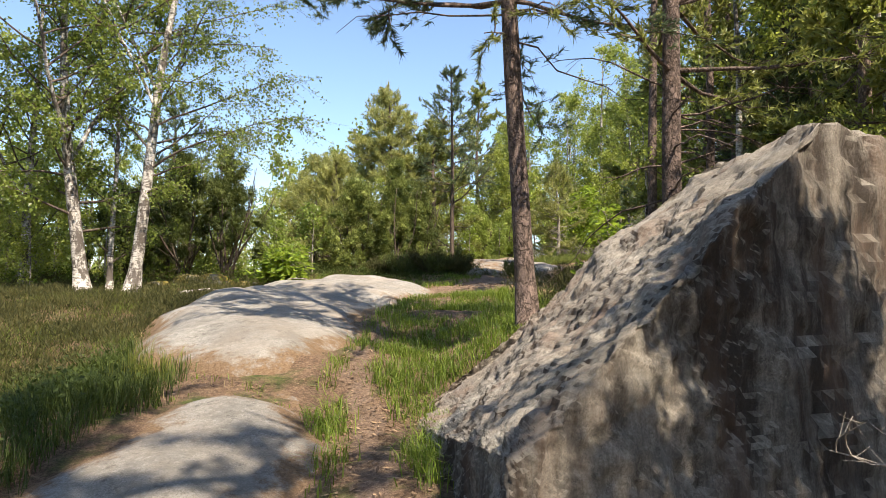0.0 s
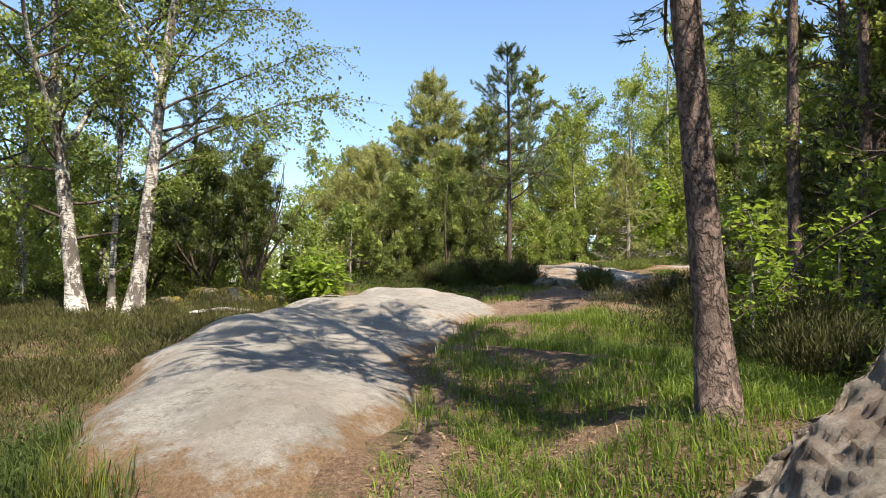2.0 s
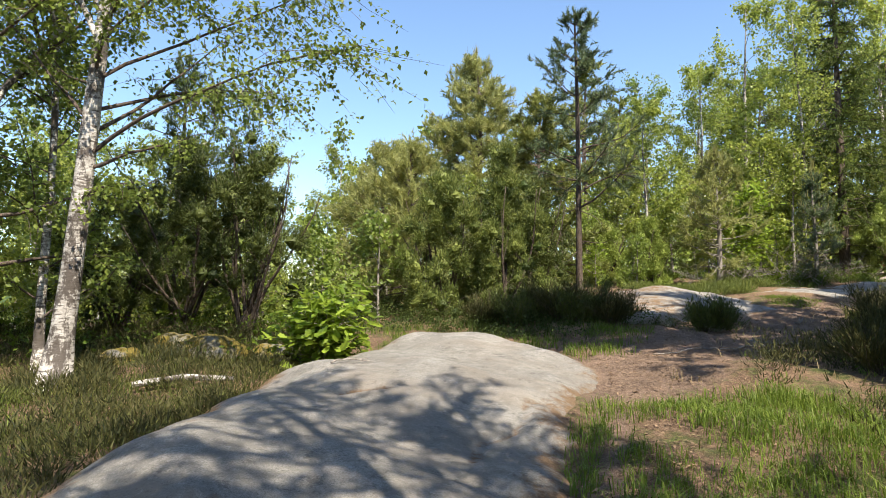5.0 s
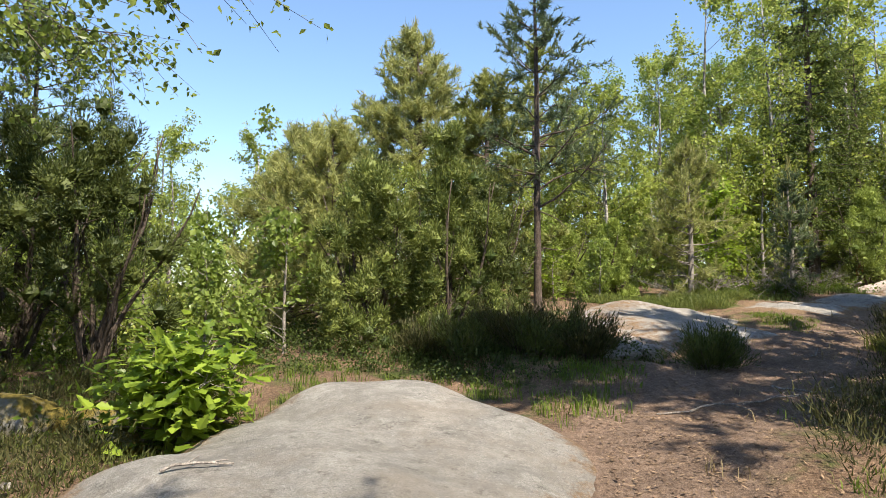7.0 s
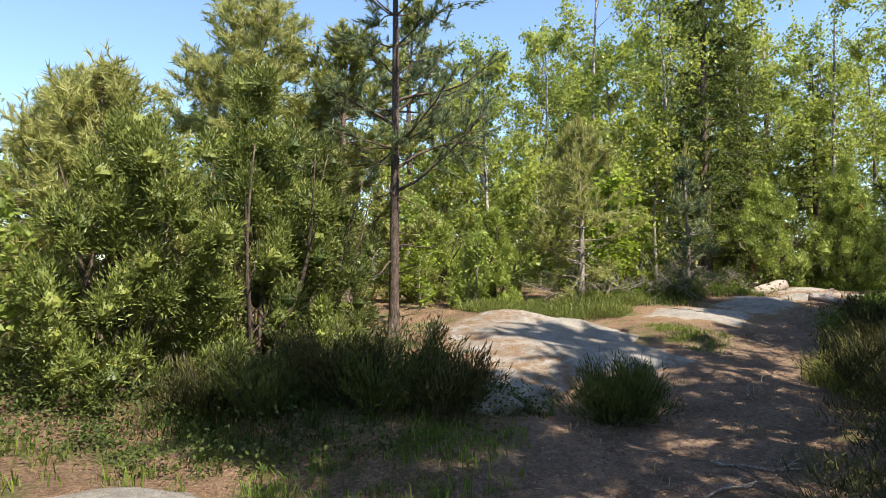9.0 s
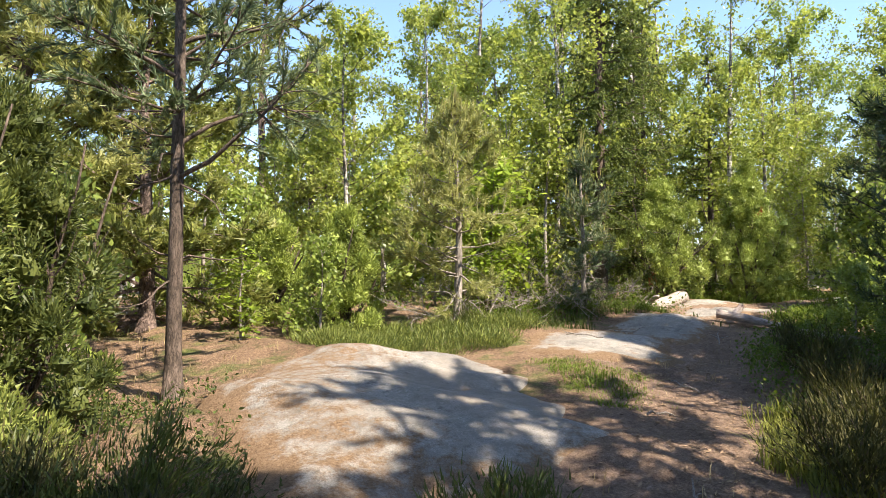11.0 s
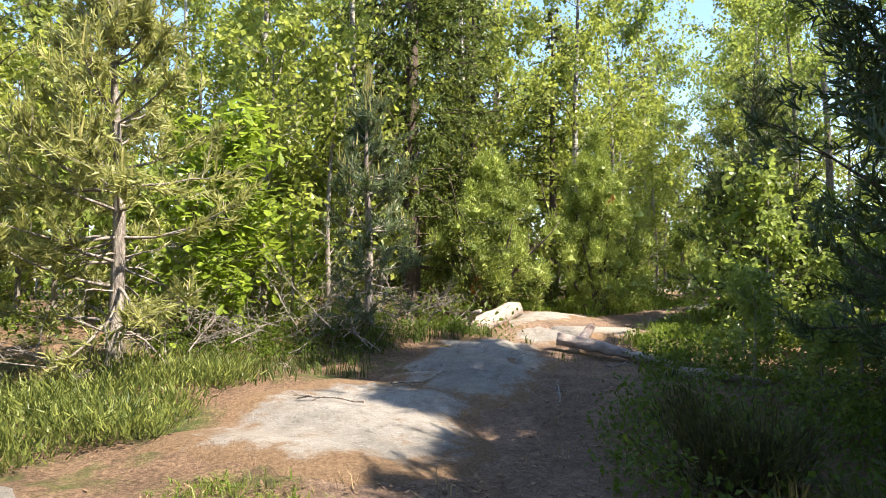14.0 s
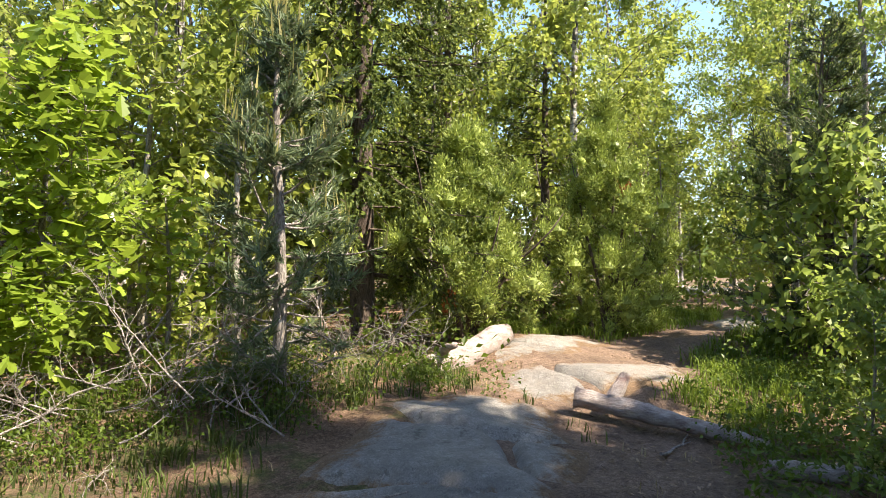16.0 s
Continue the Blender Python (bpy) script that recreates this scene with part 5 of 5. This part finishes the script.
grass("green grass behind the end of the long slab", 23, 420, (-4.2, 0.9, 14.6, 16.6), lambda x, y: (trail_gap(x, y) > 0.4) & (patchy(x, y, 1.7, 1) > 0.3), 0.17, 0.008, flop=0.9)
shrubs("heather", "dark heather clumps beside the trail", 9, 1000, (1.2, 7, 8.5, 18), lambda x, y: (trail_gap(x, y) > 0.9) & (patchy(x, y, 0.9, 2) > 0.3), 0.34, HEATHER, 0.022, 44)
shrubs("bilberry", "dark green bilberry shrubs in the shade", 10, 1900, (5.0, 12.5, 15.5, 23.5), lambda x, y: (trail_gap(x, y) > 0.75) & (x - 5 > (y - 20.5) * 0.9) & ((y > 18.4) | (x > 6.8)), 0.42, BILBERRY, 0.046, 23, shoots=False)
shrubs("heather", "green heather along the back of the dome", 11, 620, (1.6, 5.0, 21.6, 23.4), lambda x, y: y > 21.8, 0.22, JUNIPER_MID, 0.022, 50)
# The darker green here paints in the junipers' shade
shrubs("bilberry", "shade-darkened bilberry and leaves under the junipers", 12, 1300, (-4.6, 1.2, 16.2, 20), lambda x, y: (trail_gap(x, y) > 1.0) & (patchy(x, y, 1.3, 2) > 0.4), 0.3, GRASS_SHADE_TONE, 0.04, 24, shoots=False)
shrubs("bilberry", "low green shrubs before the young trees", 13, 420, (4.6, 9.2, 23.4, 25.8), lambda x, y: (y > 23.7) & (x < 8.6) & (patchy(x, y, 1.5, 4) > 0.3), 0.3, BILBERRY, 0.034, 40, shoots=False)
shrubs("bilberry", "tangle of leaves on the wood's floor", 14, 1100, (-3, 22, 24.5, 34), lambda x, y: trail_gap(x, y) > 0.9, 0.5, BILBERRY, 0.075, 18, spread=0.3, shoots=False)
shrubs("bilberry", "tangle of leaves on the slope below the birches", 15, 1000, (-16, -4, 14, 28), lambda x, y: (x < -4.5) & (x + y * 0.2 < -1.2), 0.5, BILBERRY, 0.075, 18, spread=0.3, shoots=False)
shrubs("bilberry", "shady undergrowth behind the boulder", 16, 1300, (1.5, 8.5, 5.6, 15), lambda x, y: x > 1.2 + 0.1 * y, 0.4, BILBERRY, 0.05, 28, spread=0.2, shoots=False)


def heath_bush(x, y, h, w, seed, label, mat=HEATHER):
    """A single bush of heather: wiry stems and upright shoots."""
    rng = np.random.default_rng(seed)
    base = base_of("heather_bush", x, y, label, "bush", "heather bushes beside the trail", 0.03)
    sb, nb = Buf(), Buf()
    for k in range(26):
        az = rng.random() * 6.283
        pts = limb(rng, (0, 0, 0), (math.cos(az) * 0.7, math.sin(az) * 0.7, 0.8), h * rng.uniform(0.6, 1.1) + w * 0.4, 0.3, 5, 0.4)
        tube(sb, pts, np.linspace(0.006, 0.002, 6), 3)
        for q, qd in zip(*along(pts, rng.uniform(0.3, 1, 14))):
            m = 10
            p = q + rng.normal(0, 0.045, (m, 3))
            blades(nb, p, unit(qd + np.array([0, 0, 0.6]) + rng.normal(0, 0.4, (m, 3))), rng.uniform(0.04, 0.09, m), 0.012, rng)
    tagged(part("twigwork", sb, DARK_BARK, base), kind="stuff")
    part("foliage", nb, mat, base)
    return base


for k, (x, y, h, w) in enumerate(((1.8, 16.85, 0.42, 0.4), (2.0, 17.0, 0.36, 0.35), (0.1, 17.4, 0.5, 0.7), (-0.6, 17.8, 0.5, 0.6), (-0.4, 17.3, 0.45, 0.7), (-1.1, 17.2, 0.4, 0.6), (0.4, 16.9, 0.4, 0.5), (-0.2, 17.0, 0.4, 0.5), (-1.6, 17.4, 0.4, 0.5), (4.5, 17.2, 0.55, 0.5), (5.2, 17.7, 0.5, 0.5), (4.2, 16.2, 0.5, 0.5), (3.4, 14.9, 0.45, 0.4),
                                  (2.6, 13.6, 0.45, 0.5), (3.3, 12.4, 0.55, 0.6), (2.4, 11.0, 0.5, 0.5), (3.0, 10.0, 0.5, 0.6), (2.2, 8.3, 0.5, 0.5), (1.9, 7.4, 0.4, 0.4), (6.0, 18.6, 0.5, 0.5), (6.7, 19.6, 0.5, 0.5))):
    heath_bush(x, y, h, w, 200 + k, "wiry heather bush, brown below and green above, beside the trail", JUNIPER_DARK if k < 3 or k in (5, 7) else HEATHER)

# ---- stones, logs and sticks ----
def stone(name, x, y, size, seed, label, mat=None, flat=0.6):
    bm = bmesh.new()
    bmesh.ops.create_icosphere(bm, subdivisions=4, radius=1.0)
    off = Vector((seed * 3.1, seed * 1.7, 0))
    for v in bm.verts:
        d = v.co.normalized()
        r = 1 + 0.35 * noise.noise(d * 1.3 + off) + 0.16 * noise.noise(d * 3.1 + off) + 0.06 * noise.noise(d * 8 + off)
        v.co = Vector((d.x * size[0], d.y * size[1], d.z * size[2])) * r
    me = bpy.data.meshes.new(name)
    bm.to_mesh(me)
    bm.free()
    me.polygons.foreach_set("use_smooth", np.full(len(me.polygons), True))
    me.materials.append(mat or BOULDER_ROCK)
    ob = new(name, me)
    ob.location = (x, y, float(height(x, y)) + size[2] * 0.25)
    return tagged(ob, label, "stone")


def mossy_material():
    m, nt, b = material("mossy_stone", 0.95)
    p = place_of(nt)
    rock = ramp(nt, noise_of(nt, p, 6, 8, 0.7), (0.3, (0.16, 0.15, 0.13)), (0.7, (0.4, 0.38, 0.34)))
    moss = ramp(nt, noise_of(nt, p, 40, 6, 0.8), (0.3, (0.08, 0.07, 0.012)), (0.7, (0.3, 0.22, 0.05)))
    nt.links.new(mix(nt, ramp(nt, noise_of(nt, p, 3, 6, 0.7), (0.4, 0.0), (0.52, 1.0)), rock, moss), b.inputs["Base Color"])
    bump(nt, b, noise_of(nt, p, 30, 8, 0.8), 1.0, 0.04)
    return m


MOSSY = mossy_material()
for k, (x, y, s) in enumerate(((-4.9, 14.4, 0.34), (-5.5, 14.7, 0.3), (-4.3, 14.9, 0.26), (-6.0, 14.2, 0.22), (-3.9, 14.2, 0.2))):
    stone("stone", x, y, (s * 1.2, s, s * 0.7), k + 1, "grey stone capped with golden moss beside the slab", MOSSY)
for k, (x, y, s) in enumerate(((1.1, 17.4, 0.3), (0.8, 17.0, 0.2), (1.9, 16.95, 0.16))):
    stone("stone", x, y, (s * 1.2, s, s * 0.6), k + 11, "rough grey stone at the foot of the dome", ROCK)


def trunk_piece(name, pts, rad, seed, label, mat=DEAD_WOOD, sides=16, rough=0.07, category="log"):
    rng = np.random.default_rng(seed)
    pts = np.array(pts, float)
    t = np.linspace(0, 1, 22)
    seg = np.linspace(0, 1, len(pts))
    path = np.stack([np.interp(t, seg, pts[:, i]) for i in range(3)], 1) + rng.normal(0, rad[0] * 0.04, (22, 3))
    b = Buf()
    tube(b, path, np.interp(t, np.linspace(0, 1, len(rad)), rad) * (1 + 0.05 * np.sin(t * 17 + seed)), sides, rough, rng)
    return tagged(part(name, b, mat, smooth=True), label, category)


def on_ground(x, y, up):
    return (x, y, float(height(x, y)) + up)


log = trunk_piece("fallen_log", [on_ground(8.4, 25.1, 0.04), on_ground(8.95, 25.35, 0.06), on_ground(9.5, 25.65, 0.08), on_ground(9.9, 25.85, 0.12)], (0.1, 0.14, 0.135, 0.13), 1, "bleached barkless fallen log lying beside the junipers")
knot = Buf()
tube(knot, limb(np.random.default_rng(3), on_ground(8.6, 25.2, 0.14), (-0.3, -0.6, 0.35), 0.35, 0.2, 5, 0.3), np.linspace(0.06, 0.03, 6), 8)
part("branch_stub", knot, DEAD_WOOD, log, True)
log2 = trunk_piece("weathered_log", [on_ground(8.75, 23.5, 0.14), on_ground(9.05, 23.15, 0.12), on_ground(9.35, 22.75, 0.08), on_ground(9.6, 22.45, 0.04)], (0.075, 0.07, 0.055, 0.03), 2, "grey weathered log with a raised stub on the slab")
knot = Buf()
tube(knot, limb(np.random.default_rng(4), on_ground(8.95, 23.3, 0.14), (0.8, 0.4, 0.4), 0.3, 0.1, 5, 0.2), np.linspace(0.07, 0.045, 6), 8)
part("branch_stub", knot, DEAD_WOOD, log2, True)
log3 = trunk_piece("weathered_branch", [on_ground(9.0, 22.1, 0.05), on_ground(9.4, 21.85, 0.07), on_ground(9.85, 21.5, 0.04)], (0.05, 0.06, 0.03), 5, "grey weathered branch half hidden in the shrubs")
trunk_piece("fallen_branch", [on_ground(-4.95, 12.7, 0.1), on_ground(-4.5, 12.9, 0.1), on_ground(-4.05, 13.1, 0.08)], (0.03, 0.035, 0.025), 6, "pale fallen birch branch lying in the heather", BIRCH_BARK, 10, category="branch")


def stick(x, y, az, ln, r, seed, label, mat=GREY_BARK, forks=3, up=0.03):
    rng = np.random.default_rng(seed)
    b = Buf()
    n = 7
    d = np.array([math.cos(az), math.sin(az)])
    s = np.linspace(0, ln, n)
    side = np.cumsum(rng.normal(0, 0.035, n)) * ln
    px, py = x + d[0] * s - d[1] * side, y + d[1] * s + d[0] * side
    pts = np.stack([px, py, rock_top(px, py) + r + up * rng.random(n)], 1)
    tube(b, pts, np.linspace(r, r * 0.5, n), 6)
    for k in range(forks):
        q, qd = along(pts, np.array([rng.uniform(0.2, 0.9)]))
        tube(b, limb(rng, q[0], unit(qd[0] + rng.normal(0, 0.6, 3) * [1, 1, 0.3]), ln * 0.3, 0, 4, 0.3), np.linspace(r * 0.6, r * 0.25, 5), 4)
    return tagged(part("stick", b, mat), label, "stick", "fallen sticks on the trail")


def rock_top(x, y):
    """Ground or slab, whichever is higher, for small things that lie about."""
    out = []
    for a, c in zip(np.atleast_1d(x), np.atleast_1d(y)):
        best = float(height(a, c))
        for ob in scene.objects:
            if ob.name.startswith("rock_slab"):
                hit, p, _, _ = ob.ray_cast((float(a), float(c), 20.0), (0, 0, -1))
                if hit:
                    best = max(best, p.z)
        out.append(best)
    return np.array(out)


for k, (x, y, az, ln) in enumerate(((4.6, 18.2, -0.7, 0.7), (4.1, 18.9, 0.3, 0.4), (1.5, 15.2, 0.4, 0.8), (2.1, 15.9, -0.3, 0.6), (5.6, 22.0, 2.6, 0.5), (6.0, 22.4, 0.2, 0.8), (3.2, 17.2, 0.9, 0.5),
                                    (0.6, 14.9, 0.2, 0.9), (7.2, 21.6, 0.8, 0.5), (-2.9, 12.6, 0.5, 0.4), (5.2, 19.6, 1.9, 0.35), (8.6, 22.6, 0.4, 0.7))):
    stick(x, y, az, ln, 0.011, k + 30, "thin dry grey stick lying on the trail")


def dead_bough(x, y, z, d, ln, seed, label, r=0.016):
    """A bare forked bough that hangs in the air from a shaded tree."""
    rng = np.random.default_rng(seed)
    b = Buf()
    pts = limb(rng, (x, y, z), d, ln, 0.1, 10, 0.25)
    tube(b, pts, np.linspace(r, r * 0.3, 11), 6)
    for q, qd in zip(*along(pts, rng.uniform(0.15, 1, 12))):
        tw = limb(rng, q, unit(qd + rng.normal(0, 0.8, 3)), ln * rng.uniform(0.15, 0.4), 0.1, 5, 0.5)
        tube(b, tw, np.linspace(r * 0.45, r * 0.15, 6), 4)
        for q2, d2 in zip(*along(tw, rng.uniform(0.3, 1, 3))):
            tube(b, limb(rng, q2, unit(d2 + rng.normal(0, 0.8, 3)), ln * 0.1, 0, 3, 0.4), [r * 0.2, r * 0.15, r * 0.1, r * 0.08], 3)
    return b


snag = tagged(new("dead_sapling"), "bare grey dead sapling leaning before the boulder", "dead tree")
snag.location = (0, 0, 0)
stem_b = Buf()
tube(stem_b, [on_ground(1.85, 1.85, -0.1), (1.85, 1.85, 0.9), (1.8, 1.87, 1.7), (1.85, 1.9, 2.5)], [0.025, 0.022, 0.016, 0.006], 8)
part("trunk", stem_b, GREY_BARK, snag, True)
for k, (z, d, ln) in enumerate(((0.95, (-1, 0.0, -0.02), 0.75), (0.8, (-1, 0.1, -0.25), 0.55), (1.5, (-1, 0.1, 0.3), 0.5))):
    part("dead_branch", dead_bough(1.83, 1.87, z, d, ln, 70 + k, "", 0.007), GREY_BARK, snag, True)


def needle_litter():
    """Dry leaves and needles strewn over the trail and the foot of the slabs."""
    rng = np.random.default_rng(77)
    n = 22000
    i = rng.integers(1, len(TRAIL) - 4, n)
    f = rng.random((n, 1))
    p = TRAIL[i] * (1 - f) + TRAIL[i + 1] * f + rng.normal(0, 0.75, (n, 2))
    k = bare_of_rock(p[:, 0], p[:, 1])
    p = p[k]
    q = np.stack([p[:, 0], p[:, 1], height(p[:, 0], p[:, 1]) + 0.012], 1)
    b = Buf()
    az = rng.uniform(0, 6.283, len(q))
    d = unit(np.stack([np.cos(az), np.sin(az), rng.normal(0.1, 0.15, len(q))], 1))
    side = np.stack([-np.sin(az), np.cos(az), rng.normal(0, 0.2, len(q))], 1)
    ln, w = rng.uniform(0.02, 0.07, (len(q), 1)), rng.uniform(0.002, 0.011, (len(q), 1))
    v = np.stack([q, q + d * ln * 0.5 + side * w, q + d * ln, q + d * ln * 0.5 - side * w], 1)
    j = np.arange(len(q))[:, None] * 4
    b.add(v, np.concatenate([j + [0, 1, 2], j + [0, 2, 3]]))
    return tagged(part("litter", b, NEEDLE_BROWN), "dry brown leaves and needles strewn along the trail", "litter", kind="stuff")


needle_litter()


def brush(x, y, seed, n, ln, label):
    """A thicket of bare dead branches on the wood's floor."""
    rng = np.random.default_rng(seed)
    base = tagged(new("dead_brush"), label, "brush", "thickets of dead branches")
    base.location = (x, y, float(height(x, y)))
    for k in range(n):
        az = rng.random() * 6.283
        b = dead_bough(rng.normal(0, 0.25), rng.normal(0, 0.2), rng.uniform(-0.05, 0.35), (math.cos(az), math.sin(az), rng.uniform(0.1, 1.1)), ln * rng.uniform(0.6, 1.2), seed * 50 + k, "", 0.007)
        part("dead_branch", b, GREY_BARK, base)
    return base


for k, (x, y, n, ln) in enumerate(((5.6, 24.3, 9, 0.9), (6.4, 24.1, 8, 0.8), (7.2, 24.9, 10, 0.9), (4.5, 23.6, 9, 0.7), (3.6, 23.2, 7, 0.7), (7.9, 25.4, 7, 0.8), (6.0, 25.0, 8, 1.0))):
    brush(x, y, 300 + k, n, ln, "tangle of bare grey dead branches under the young trees")


# ---- the far woods ----
def far_woods():
    """Treetops to the horizon on all sides, far beyond the clearing."""
    rng = np.random.default_rng(90)
    b = Buf()
    n = 900
    az = rng.uniform(0, 6.283, n)
    rad = rng.uniform(60, 190, n)
    x, y = np.cos(az) * rad, 14 + np.sin(az) * rad
    z = height(x, y)
    for cx, cy, cz in zip(x, y, z):
        h, w = rng.uniform(5, 9), rng.uniform(1.6, 2.8)
        rings, sides = 5, 7
        t = np.linspace(0, 1, rings)
        th = np.linspace(0, 6.283, sides, endpoint=False)
        r = w * np.sin(np.pi * (0.12 + 0.88 * t) ** 0.8)[:, None] * rng.uniform(0.6, 1.25, (rings, sides))
        v = np.stack([cx + r * np.cos(th), cy + r * np.sin(th), cz + h * t[:, None] * rng.uniform(0.9, 1.05, (rings, sides))], -1)
        i = np.arange(rings - 1)[:, None] * sides
        j = np.arange(sides)[None]
        k = (j + 1) % sides
        q = np.stack([i + j, i + k, i + sides + k, i + sides + j], -1).reshape(-1, 4)
        b.add(v, np.concatenate([q[:, [0, 1, 2]], q[:, [0, 2, 3]]]))
    return tagged(part("far_woods", b, ASPEN_LEAF), "distant mixed woods", "forest", kind="stuff")


far_woods()
